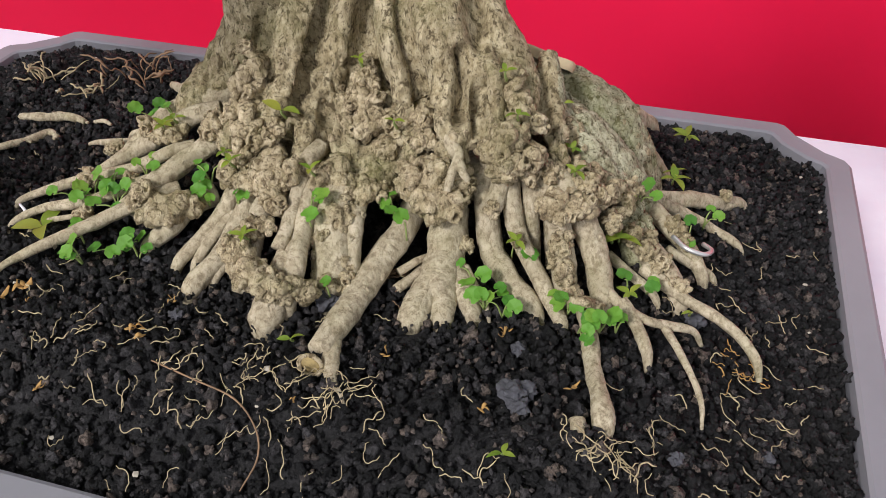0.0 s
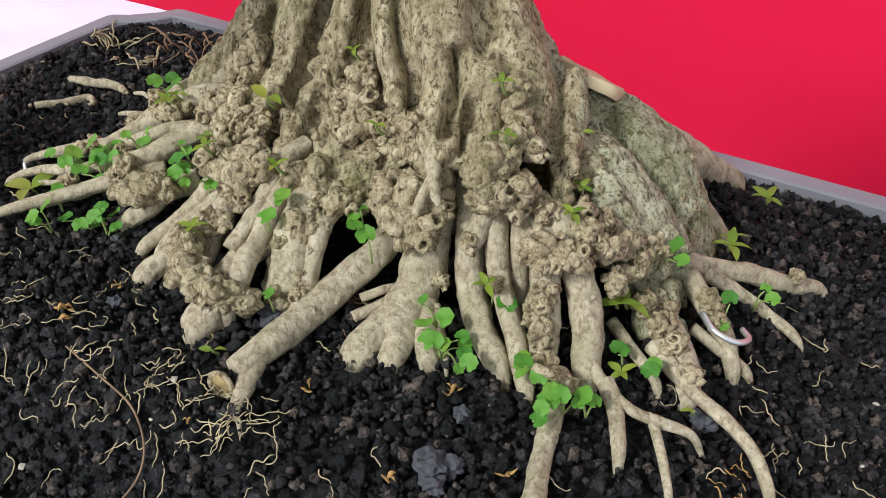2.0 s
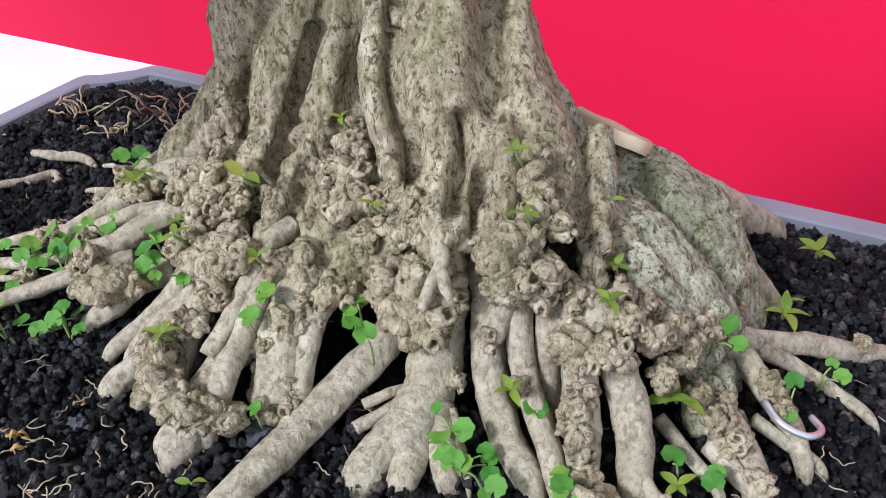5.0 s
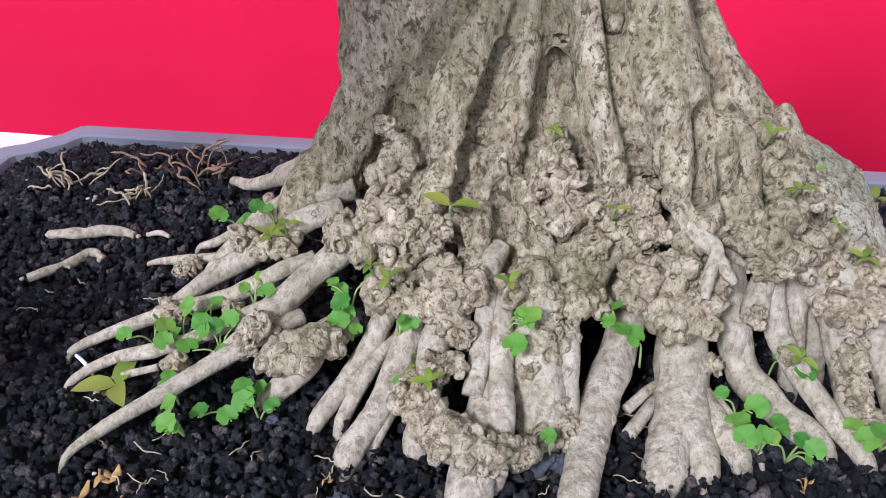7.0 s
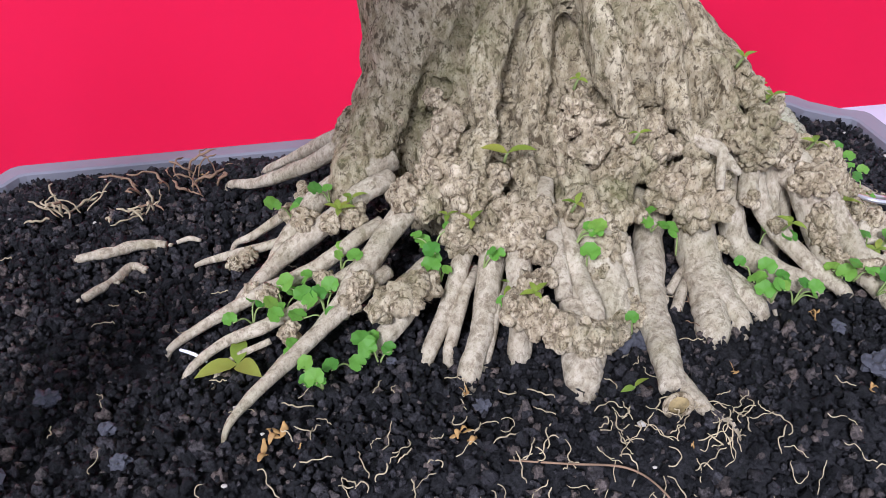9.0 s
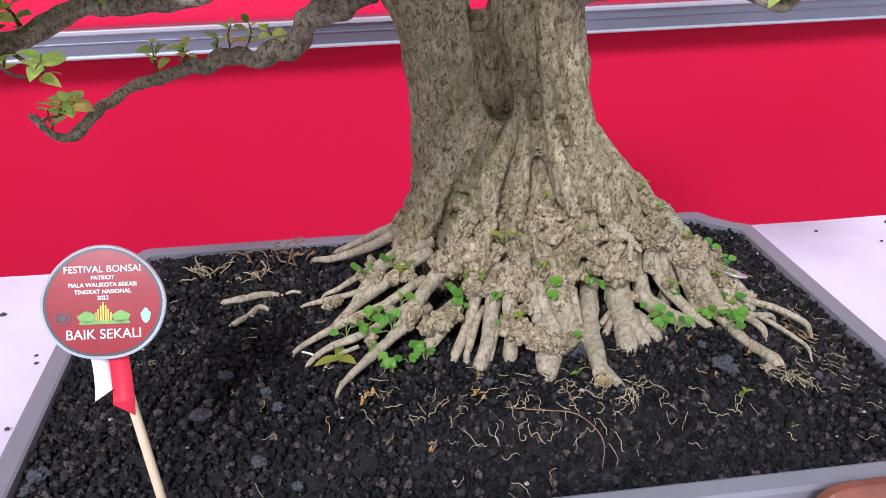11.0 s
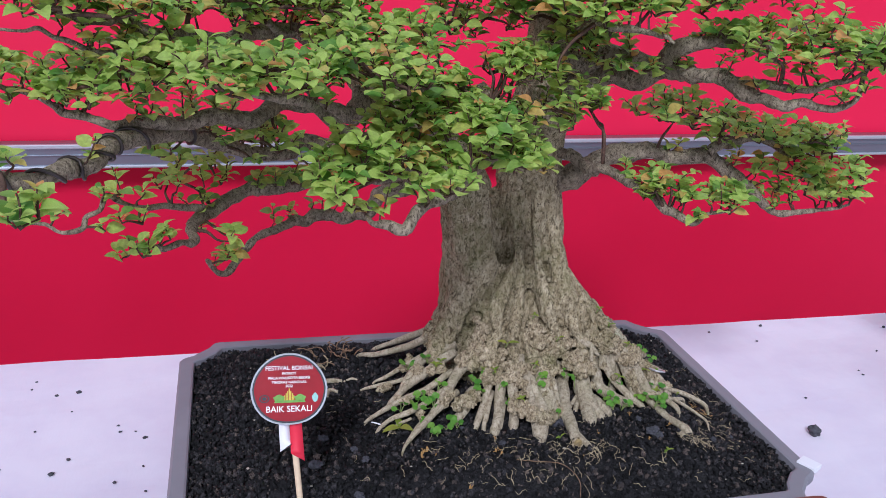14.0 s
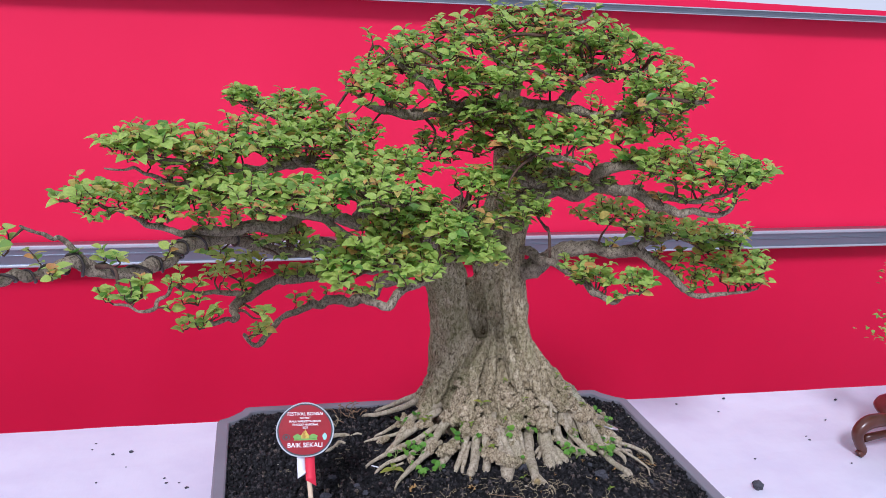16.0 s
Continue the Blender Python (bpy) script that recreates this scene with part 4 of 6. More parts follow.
# over the front foot
for spot in ((-0.018, -0.078, 0.0470, 0.0100), (-0.009, -0.075, 0.0480, 0.0072), (-0.026, -0.080, 0.0400, 0.0074), (-0.014, -0.088, 0.0380, 0.0070), (0.008, -0.070, 0.0450, 0.0086), (0.017, -0.072, 0.0430, 0.0074), (0.026, -0.072, 0.0420, 0.0070), (0.033, -0.070, 0.0400, 0.0058), (0.017, -0.085, 0.0330, 0.0084), (0.011, -0.092, 0.0260, 0.0066), (0.022, -0.096, 0.0180, 0.0060), (0.025, -0.103, 0.0110, 0.0050), (0.017, -0.104, 0.0110, 0.0062), (-0.026, -0.108, 0.0255, 0.0078), (-0.018, -0.119, 0.0255, 0.0082), (-0.010, -0.125, 0.0230, 0.0082), (-0.002, -0.126, 0.0195, 0.0078), (0.005, -0.123, 0.0170, 0.0072), (0.012, -0.117, 0.0140, 0.0064), (-0.020, -0.100, 0.0310, 0.0056), (-0.013, -0.100, 0.0330, 0.0046)):
    burl(*spot)
# on the left hand fan
for spot in ((-0.070, -0.093, 0.0260, 0.0104), (-0.079, -0.092, 0.0220, 0.0078), (-0.062, -0.088, 0.0270, 0.0074), (-0.088, -0.084, 0.0270, 0.0062), (-0.094, -0.086, 0.0200, 0.0054), (-0.110, -0.038, 0.0330, 0.0070), (-0.098, -0.046, 0.0360, 0.0058), (-0.089, -0.048, 0.0390, 0.0062), (-0.128, -0.072, 0.0190, 0.0054), (-0.120, -0.094, 0.0140, 0.0052), (-0.136, -0.064, 0.0160, 0.0046), (-0.140, -0.030, 0.0120, 0.0046), (-0.148, -0.028, 0.0080, 0.0044), (-0.120, -0.010, 0.0220, 0.0052), (-0.112, -0.004, 0.0280, 0.0050), (-0.104, -0.072, 0.0240, 0.0050)):
    burl(*spot, rough=0.7)
# on the right flank
for spot in ((0.084, -0.033, 0.0900, 0.0060), (0.089, -0.040, 0.0830, 0.0068), (0.093, -0.046, 0.0770, 0.0066), (0.092, -0.059, 0.0740, 0.0078), (0.086, -0.058, 0.0670, 0.0078), (0.093, -0.064, 0.0620, 0.0082), (0.088, -0.062, 0.0560, 0.0066), (0.100, -0.056, 0.0650, 0.0066), (0.099, -0.058, 0.0560, 0.0060), (0.100, -0.046, 0.0740, 0.0058), (0.080, -0.054, 0.0630, 0.0056), (0.086, -0.069, 0.0400, 0.0042), (0.099, -0.071, 0.0270, 0.0036), (0.110, -0.052, 0.0530, 0.0062), (0.118, -0.067, 0.0460, 0.0082), (0.112, -0.065, 0.0440, 0.0066), (0.126, -0.062, 0.0440, 0.0066), (0.126, -0.050, 0.0480, 0.0074), (0.120, -0.042, 0.0500, 0.0066), (0.134, -0.048, 0.0420, 0.0066), (0.136, -0.038, 0.0380, 0.0070), (0.128, -0.036, 0.0440, 0.0058), (0.143, -0.034, 0.0300, 0.0066), (0.146, -0.022, 0.0300, 0.0060), (0.140, -0.050, 0.0300, 0.0056), (0.119, -0.073, 0.0300, 0.0060), (0.123, -0.079, 0.0180, 0.0062), (0.118, -0.076, 0.0230, 0.0048), (0.128, -0.084, 0.0120, 0.0050), (0.138, -0.092, 0.0120, 0.0052), (0.150, -0.040, 0.0160, 0.0058), (0.158, -0.034, 0.0120, 0.0054), (0.166, -0.046, 0.0060, 0.0058), (0.176, -0.054, 0.0010, 0.0050), (0.170, -0.012, 0.0070, 0.0050), (0.176, -0.020, 0.0020, 0.0048), (0.198, 0.046, -0.0100, 0.0042), (0.150, 0.000, 0.0180, 0.0052), (0.152, 0.014, 0.0140, 0.0048)):
    burl(*spot)
# lesser burls between those
fill_rng = random.Random(21)
given = list(BURLS)
for i, (x, y, z, r) in enumerate(given):
    near = sorted(given[:i] + given[i + 1:], key=lambda q: math.dist(q[:3], (x, y, z)))[:3]
    q = fill_rng.choice(near)
    if 0.007 < math.dist(q[:3], (x, y, z)) < 0.024 and fill_rng.random() < 0.3:
        u = fill_rng.uniform(0.35, 0.65)
        spot = [a + (b - a) * u for a, b in zip((x, y, z), q[:3])]
        burl(spot[0] + fill_rng.uniform(-0.002, 0.002), spot[1] + 0.002, spot[2] + fill_rng.uniform(-0.002, 0.002), fill_rng.uniform(0.0036, 0.0056))

# ringed stubs scattered over the ropes of the trunk foot
rng = random.Random(5)
skin = trunk.data
front = [v.index for v in skin.vertices if 0.02 < v.co.z < 0.088 and v.normal.y < 0.3 and noise.noise(v.co * 45) > 0.12]
pieces = []
for k in range(190):
    v = skin.vertices[rng.choice(front)]
    pieces.append(nub_at(rng, v.co, v.normal, rng.uniform(0.0009, 0.0022), rng.uniform(0.5, 0.9)))
v, f = joined(pieces)
tagged(put("scar_tissue", mesh_from("scar_tissue", v, f, KNOT), tree, "tan ring scars of trimmed rootlets"), kind="stuff")


# ---- branches ----
LINES = []
STEMS = [tuple(p) for line in (STEM_RIGHT, STEM_LEFT) for p in spline(line, 10)]


def limb(points, radii):
    k = len(LINES)
    rng = random.Random(900 + k)
    near = min((tuple(q) for q in STEMS), key=lambda q: math.dist(q, points[0]))
    if math.dist(near, points[0]) < 0.07:
        points, radii = (near, *points), (radii[0] * 1.1, *radii)
    pts = [list(p) for p in points]
    for i in range(1, len(pts) - 1):
        for j in range(3):
            pts[i][j] += rng.uniform(-0.004, 0.004)
    # crooks between the given points
    bent, girth = [pts[0]], [radii[0]]
    for (a, b), (r, s) in zip(zip(pts, pts[1:]), zip(radii, radii[1:])):
        gap = math.dist(a, b)
        for u in (0.34, 0.67):
            bent.append([a[j] + (b[j] - a[j]) * u + rng.uniform(-0.10, 0.10) * gap for j in range(3)])
            girth.append((r + (s - r) * u) * rng.uniform(0.85, 1.2))
        bent.append(b)
        girth.append(s)
    pts, radii = bent, [r * (0.86 if n < 4 else 0.74) for n, r in enumerate(girth)]
    v, f = tube(pts, radii, 12, 5, 0.38, 90, k)
    LINES.append(spline([(*p, r) for p, r in zip(pts, radii)], 4))
    return put("branch", mesh_from("branch", v, f, BRANCH), tree)


LINES.append(spline([(*p, 0.01) for p in STEM_RIGHT[3:]], 9))
LINES.append(spline([(*p, 0.01) for p in STEM_LEFT[3:]], 9))
limb(((-0.100, 0.010, 0.238), (-0.134, 0.015, 0.212), (-0.159, 0.025, 0.188), (-0.196, 0.035, 0.181), (-0.234, 0.040, 0.173), (-0.283, 0.0, 0.165), (-0.307, -0.04, 0.153), (-0.319, -0.05, 0.17)), (0.012, 0.0125, 0.0100, 0.0085, 0.0070, 0.0050, 0.0040, 0.0024))
limb(((-0.158, 0.01, 0.247), (-0.259, -0.02, 0.231), (-0.319, -0.06, 0.217), (-0.339, -0.13, 0.221), (-0.365, -0.15, 0.219)), (0.013, 0.01, 0.008, 0.004, 0.002))
limb(((-0.319, -0.07, 0.227), (-0.367, -0.1, 0.238), (-0.391, -0.114, 0.248), (-0.413, -0.12, 0.229), (-0.45, -0.13, 0.237)), (0.004, 0.003, 0.003, 0.003, 0.0015))
limb(((-0.167, 0.0, 0.268), (-0.246, -0.02, 0.267), (-0.324, -0.08, 0.29), (-0.369, -0.17, 0.31), (-0.386, -0.2, 0.303), (-0.417, -0.25, 0.308), (-0.46, -0.28, 0.322), (-0.486, -0.3, 0.321), (-0.514, -0.32, 0.325), (-0.56, -0.345, 0.335)), (0.01, 0.009, 0.009, 0.009, 0.008, 0.0075, 0.007, 0.006, 0.005, 0.003))
limb(((-0.44, -0.27, 0.318), (-0.457, -0.28, 0.339), (-0.472, -0.29, 0.353), (-0.490, -0.30, 0.361)), (0.003, 0.0025, 0.002, 0.0015))
limb(((-0.185, -0.02, 0.302), (-0.275, -0.1, 0.31), (-0.345, -0.15, 0.323), (-0.4, -0.15, 0.329), (-0.443, -0.13, 0.338), (-0.474, -0.13, 0.349)), (0.01, 0.009, 0.007, 0.005, 0.003, 0.0015))
limb(((-0.191, 0.0, 0.368), (-0.275, -0.08, 0.376), (-0.334, -0.13, 0.378), (-0.38, -0.17, 0.395), (-0.428, -0.17, 0.412)), (0.01, 0.008, 0.006, 0.004, 0.0015))
limb(((-0.344, -0.14, 0.379), (-0.366, -0.16, 0.368), (-0.386, -0.17, 0.376), (-0.417, -0.17, 0.387), (-0.445, -0.17, 0.387)), (0.004, 0.004, 0.003, 0.002, 0.0012))
limb(((-0.205, 0.0, 0.382), (-0.256, -0.02, 0.413), (-0.301, -0.03, 0.436), (-0.328, -0.03, 0.447)), (0.009, 0.006, 0.004, 0.002))
limb(((-0.002, -0.015, 0.439), (-0.078, -0.05, 0.444), (-0.135, -0.07, 0.435), (-0.185, -0.08, 0.444), (-0.205, -0.07, 0.464)), (0.012, 0.011, 0.008, 0.005, 0.002))
limb(((-0.085, -0.05, 0.447), (-0.124, -0.05, 0.481), (-0.154, -0.05, 0.499)), (0.008, 0.005, 0.002))
limb(((0.004, -0.02, 0.433), (0.058, -0.06, 0.445), (0.099, -0.1, 0.443), (0.144, -0.15, 0.454), (0.165, -0.2, 0.469)), (0.01, 0.009, 0.007, 0.005, 0.002))
limb(((0.054, -0.05, 0.447), (0.102, -0.03, 0.491), (0.153, 0.0, 0.523)), (0.007, 0.005, 0.002))
limb(((0.102, -0.03, 0.488), (0.145, -0.05, 0.491), (0.19, -0.05, 0.496)), (0.004, 0.003, 0.0015))
limb(((0.011, -0.01, 0.477), (-0.027, 0.0, 0.509), (-0.083, -0.02, 0.53)), (0.007, 0.005, 0.002))
limb(((0.03, 0.0, 0.511), (0.072, 0.0, 0.54), (0.108, 0.0, 0.561)), (0.005, 0.004, 0.002))
limb(((0.021, -0.02, 0.352), (0.08, -0.06, 0.363), (0.105, -0.13, 0.389), (0.158, -0.15, 0.394), (0.185, -0.16, 0.415)), (0.013, 0.011, 0.008, 0.005, 0.002))
limb(((0.03, -0.02, 0.33), (0.094, -0.08, 0.362), (0.123, -0.13, 0.356), (0.156, -0.18, 0.344), (0.187, -0.2, 0.349), (0.208, -0.22, 0.389)), (0.014, 0.012, 0.009, 0.006, 0.004, 0.002))
limb(((0.12, -0.12, 0.361), (0.15, -0.16, 0.362), (0.176, -0.2, 0.363), (0.203, -0.21, 0.378)), (0.006, 0.005, 0.004, 0.002))
limb(((0.044, 0.0, 0.232), (0.105, -0.02, 0.263), (0.17, -0.05, 0.27), (0.209, -0.08, 0.242), (0.247, -0.09, 0.214), (0.345, -0.07, 0.218)), (0.016, 0.013, 0.01, 0.007, 0.005, 0.002))
limb(((0.173, -0.06, 0.273), (0.219, -0.06, 0.284), (0.268, -0.06, 0.272), (0.323, -0.06, 0.29)), (0.007, 0.005, 0.004, 0.002))
limb(((0.047, -0.03, 0.255), (0.048, -0.13, 0.262), (0.059, -0.18, 0.258), (0.082, -0.2, 0.246), (0.114, -0.2, 0.261)), (0.007, 0.006, 0.005, 0.003, 0.0015))
limb(((-0.021, -0.03, 0.267), (-0.094, -0.15, 0.289), (-0.149, -0.24, 0.288), (-0.183, -0.26, 0.275), (-0.205, -0.24, 0.275)), (0.009, 0.007, 0.006, 0.005, 0.002))
limb(((-0.094, -0.03, 0.268), (-0.198, -0.18, 0.314), (-0.248, -0.23, 0.352), (-0.301, -0.25, 0.364)), (0.009, 0.007, 0.005, 0.002))
limb(((-0.03, -0.03, 0.289), (-0.102, -0.12, 0.324), (-0.164, -0.18, 0.353), (-0.196, -0.2, 0.365)), (0.008, 0.006, 0.004, 0.002))
limb(((0.008, -0.02, 0.373), (0.005, -0.11, 0.404), (0.031, -0.16, 0.396), (0.047, -0.18, 0.393)), (0.007, 0.005, 0.003, 0.0015))
limb(((-0.169, 0.0, 0.333), (-0.217, -0.06, 0.357), (-0.251, -0.09, 0.384), (-0.288, -0.12, 0.4)), (0.008, 0.006, 0.005, 0.002))
limb(((-0.12, -0.02, 0.251), (-0.185, -0.18, 0.283), (-0.228, -0.255, 0.292)), (0.006, 0.004, 0.0015))


# black wire wound round the long low branch
def coil(line, a, b, turns):
    pts = []
    for k in range(turns * 8 + 1):
        u = a + (b - a) * k / (turns * 8)
        i = min(int(u * (len(line) - 1)), len(line) - 2)
        w = u * (len(line) - 1) - i
        p = line[i] * (1 - w) + line[i + 1] * w
        d = Vector(line[i + 1][:3] - line[i][:3]).normalized()
        s = d.cross(Vector((0, 0, 1))).normalized()
        o = d.cross(s)
        q = Vector(p[:3]) + (s * math.cos(k * math.pi / 4) + o * math.sin(k * math.pi / 4)) * (p[3] * 1.08 + 0.0009)
        pts.append(tuple(q))
    v, f = tube(pts, [0.0014] * len(pts), 6, 2)
    return put("wire", mesh_from("wire", v, f, WIRE), tree, "dark training wire wound round a branch")


coil(LINES[5], 0.30, 0.97, 13)


# ---- leaves ----
def leaf_shape(long, wide, fold, curl, rows=5):
    """A pointed oval blade, folded along its midrib."""
    verts, faces = [], []
    for i in range(rows + 1):
        u = i / rows
        w = wide * (math.sin(math.pi * u ** 0.8) ** 0.75 if 0 < u < 1 else 0.02)
        y, z = long * u, -curl * long * u * u + 0.06 * long * math.sin(u * 3)
        verts += [(-w, y, z + fold * w), (0, y, z), (w, y, z + fold * w)]
    for i in range(rows):
        a = i * 3
        faces += [(a, a + 1, a + 4, a + 3), (a + 1, a + 2, a + 5, a + 4)]
    return np.array(verts), faces


LEAF_KINDS = [leaf_shape(1.0, w, f, c) for w, f, c in ((0.34, 0.35, 0.15), (0.39, 0.2, 0.3), (0.31, 0.5, 0.05), (0.42, 0.1, 0.2), (0.36, 0.45, 0.4))]
LEAF_MESHES = [mesh_from("leaf", v, f, LEAF) for v, f in LEAF_KINDS]
LEAVES, TWIGS = [], []
crown_rng = random.Random(77)


def nearest_on_limbs(p):
    best = None
    for line in LINES:
        d = np.linalg.norm(line[:, :3] - p, axis=1)
        i = int(d.argmin())
        if best is None or d[i] < best[0]:
            best = (d[i], line[i, :3])
    return best[1]


def pad(centre, size, count, big=1.0):
    """A cushion of twigs with leaf rosettes."""
    count = int(count * 1.65 + 0.5) if count > 6 else count
    R = crown_rng
    size = tuple(0.93 * s for s in size)
    hubs = []
    for k in range(count):
        while True:
            d = np.array([R.uniform(-1, 1) for _ in range(3)])
            if d.dot(d) < 1:
                break
        d[2] = d[2] * 0.75 + 0.25 * (1 - d[0] ** 2 - d[1] ** 2)
        p = np.array(centre) + d * np.array(size)
        start = nearest_on_limbs(p)
        if hubs and R.random() < 0.92:
            h = min(hubs, key=lambda q: np.linalg.norm(q - p))
            if np.linalg.norm(h - p) < np.linalg.norm(start - p):
                start = h
        gap = np.linalg.norm(p - start)
        if gap > 0.003:
            mid = (p + start) / 2 + np.array((R.uniform(-0.25, 0.25), R.uniform(-0.25, 0.25), R.uniform(-0.05, 0.3))) * gap * 0.6
            third = (p + mid) / 2 + np.array((R.uniform(-0.2, 0.2), R.uniform(-0.2, 0.2), R.uniform(-0.15, 0.15))) * gap * 0.5
            fat = min(0.0024, 0.0009 + gap * 0.025)
            TWIGS.append(tube((start, mid, third, p), (fat, fat * 0.75, fat * 0.6, 0.0006), 4, 3, 0.25, 200, len(TWIGS)))
        hubs.append(p)
        out = p - np.array(centre)
        grow = Vector((out[0] * 6 + R.uniform(-0.4, 0.4), out[1] * 6 + R.uniform(-0.5, 0.3), 0.55 + R.uniform(-0.3, 0.5))).normalized()
        tip = Vector(p)
        n = R.randint(5, 8)
        turn = R.uniform(0, 6.28)
        shoot = R.uniform(0.0014, 0.0029)
        TWIGS.append(tube((tuple(tip), tuple(tip + grow * shoot * 0.5 * n + Vector((R.uniform(-0.002, 0.002), R.uniform(-0.002, 0.002), 0))), tuple(tip + grow * shoot * (n - 0.6))), (0.0007, 0.0006, 0.0004), 4, 2, 0.2, 200, len(TWIGS)))
        for j in range(n):
            a = turn + j * 2.4
            side = Vector((math.cos(a), math.sin(a), R.uniform(-0.35, 0.35)))
            way = (side * 0.95 + grow * R.uniform(0.2, 0.8)).normalized()
            long = big * R.uniform(0.0080, 0.0158) * (0.75 if j > 4 else 1.0)
            up = Vector((R.uniform(-0.5, 0.5), R.uniform(-0.75, 0.3), 1))
            x = way.cross(up).normalized()
            zed = x.cross(way)
            at = tip + grow * (j * shoot) + way * 0.001
            m = Matrix(((x.x, way.x, zed.x), (x.y, way.y, zed.y), (x.z, way.z, zed.z)))
            LEAVES.append((at, m, long, R.randrange(len(LEAF_KINDS))))


pad((0.016, -0.02, 0.525), (0.127, 0.1, 0.039), 60)
pad((-0.105, -0.04, 0.488), (0.094, 0.12, 0.040), 50)
pad((0.12, -0.04, 0.489), (0.093, 0.12, 0.043), 45)
pad((-0.013, -0.1, 0.475), (0.104, 0.06, 0.023), 30)
pad((-0.162, -0.07, 0.456), (0.052, 0.08, 0.026), 20)
pad((0.131, -0.16, 0.459), (0.058, 0.07, 0.026), 25)
pad((0.12, -0.12, 0.423), (0.067, 0.07, 0.027), 25)
pad((0.186, -0.2, 0.391), (0.049, 0.06, 0.029), 28)
pad((0.136, -0.14, 0.387), (0.047, 0.07, 0.023), 18)
pad((0.135, -0.05, 0.308), (0.051, 0.07, 0.022), 16)
pad((0.234, -0.06, 0.287), (0.068, 0.06, 0.023), 22)
pad((0.316, -0.07, 0.239), (0.039, 0.05, 0.032), 18)
pad((0.052, -0.17, 0.27), (0.026, 0.03, 0.022), 9)
pad((0.099, -0.19, 0.262), (0.032, 0.03, 0.018), 9)
pad((0.009, -0.13, 0.403), (0.058, 0.05, 0.029), 20)
pad((-0.083, -0.02, 0.386), (0.049, 0.06, 0.028), 12)
pad((-0.121, -0.15, 0.325), (0.067, 0.08, 0.037), 28)
pad((-0.196, -0.2, 0.365), (0.051, 0.07, 0.028), 25)
pad((-0.27, -0.24, 0.368), (0.059, 0.06, 0.021), 30)
pad((-0.238, -0.08, 0.393), (0.070, 0.09, 0.032), 40)
pad((-0.299, -0.12, 0.403), (0.055, 0.08, 0.027), 28)
pad((-0.26, -0.03, 0.431), (0.060, 0.08, 0.020), 25)
pad((-0.317, -0.03, 0.442), (0.020, 0.04, 0.013), 7)
pad((-0.38, -0.17, 0.403), (0.064, 0.06, 0.020), 28)
pad((-0.426, -0.17, 0.408), (0.023, 0.04, 0.012), 8)
pad((-0.383, -0.15, 0.343), (0.054, 0.06, 0.018), 20)
pad((-0.466, -0.13, 0.348), (0.031, 0.04, 0.015), 9)
pad((-0.3, -0.05, 0.282), (0.074, 0.08, 0.027), 22)
pad((-0.203, -0.22, 0.307), (0.050, 0.06, 0.022), 16)
pad((-0.075, -0.15, 0.292), (0.037, 0.05, 0.025), 14)
pad((-0.161, -0.24, 0.294), (0.028, 0.03, 0.011), 6)
pad((-0.228, -0.257, 0.295), (0.013, 0.02, 0.013), 4)
pad((-0.378, -0.12, 0.228), (0.019, 0.03, 0.011), 3)
pad((-0.368, -0.15, 0.213), (0.025, 0.02, 0.011), 4)
pad((-0.403, -0.338, 0.311), (0.014, 0.02, 0.010), 4)
pad((-0.313, -0.08, 0.203), (0.020, 0.03, 0.012), 3)
pad((-0.453, -0.13, 0.237), (0.011, 0.02, 0.005), 2)
pad((-0.427, -0.26, 0.318), (0.016, 0.02, 0.006), 2)
pad((-0.026, -0.11, 0.318), (0.033, 0.04, 0.026), 8)
pad((0.215, -0.22, 0.389), (0.013, 0.04, 0.019), 7)
pad((-0.161, -0.17, 0.329), (0.042, 0.05, 0.024), 18)
pad((-0.115, -0.18, 0.319), (0.042, 0.05, 0.027), 18)
pad((-0.186, -0.18, 0.302), (0.035, 0.05, 0.021), 12)
pad((-0.052, -0.1, 0.353), (0.039, 0.05, 0.023), 12)
pad((-0.142, -0.12, 0.375), (0.044, 0.06, 0.022), 16)
pad((-0.206, -0.14, 0.378), (0.042, 0.06, 0.021), 14)
pad((-0.086, -0.17, 0.298), (0.030, 0.04, 0.021), 12)
pad((-0.142, -0.2, 0.294), (0.035, 0.04, 0.015), 12)
pad((-0.305, -0.18, 0.361), (0.052, 0.06, 0.017), 18)
pad((-0.349, -0.17, 0.37), (0.046, 0.06, 0.017), 14)
pad((-0.211, -0.06, 0.409), (0.052, 0.08, 0.023), 18)
pad((-0.052, -0.08, 0.441), (0.072, 0.06, 0.020), 16)
pad((0.045, -0.12, 0.415), (0.046, 0.05, 0.023), 14)
pad((0.004, -0.1, 0.326), (0.033, 0.04, 0.020), 9)
pad((0.186, -0.06, 0.295), (0.037, 0.05, 0.019), 9)
pad((0.252, -0.08, 0.247), (0.034, 0.04, 0.023), 8)
pad((0.285, -0.06, 0.272), (0.039, 0.04, 0.017), 8)
pad((-0.246, -0.03, 0.234), (0.028, 0.04, 0.017), 6)
pad((-0.326, -0.05, 0.248), (0.041, 0.05, 0.020), 8)
pad((-0.3, -0.045, 0.169), (0.014, 0.02, 0.010), 3)
pad((-0.231, -0.23, 0.293), (0.017, 0.03, 0.014), 6)
pad((-0.412, -0.14, 0.338), (0.030, 0.04, 0.015), 9)
pad((-0.456, -0.13, 0.333), (0.022, 0.03, 0.012), 5)
pad((-0.502, -0.305, 0.343), (0.010, 0.02, 0.008), 2)
pad((-0.470, -0.30, 0.318), (0.012, 0.02, 0.006), 2)
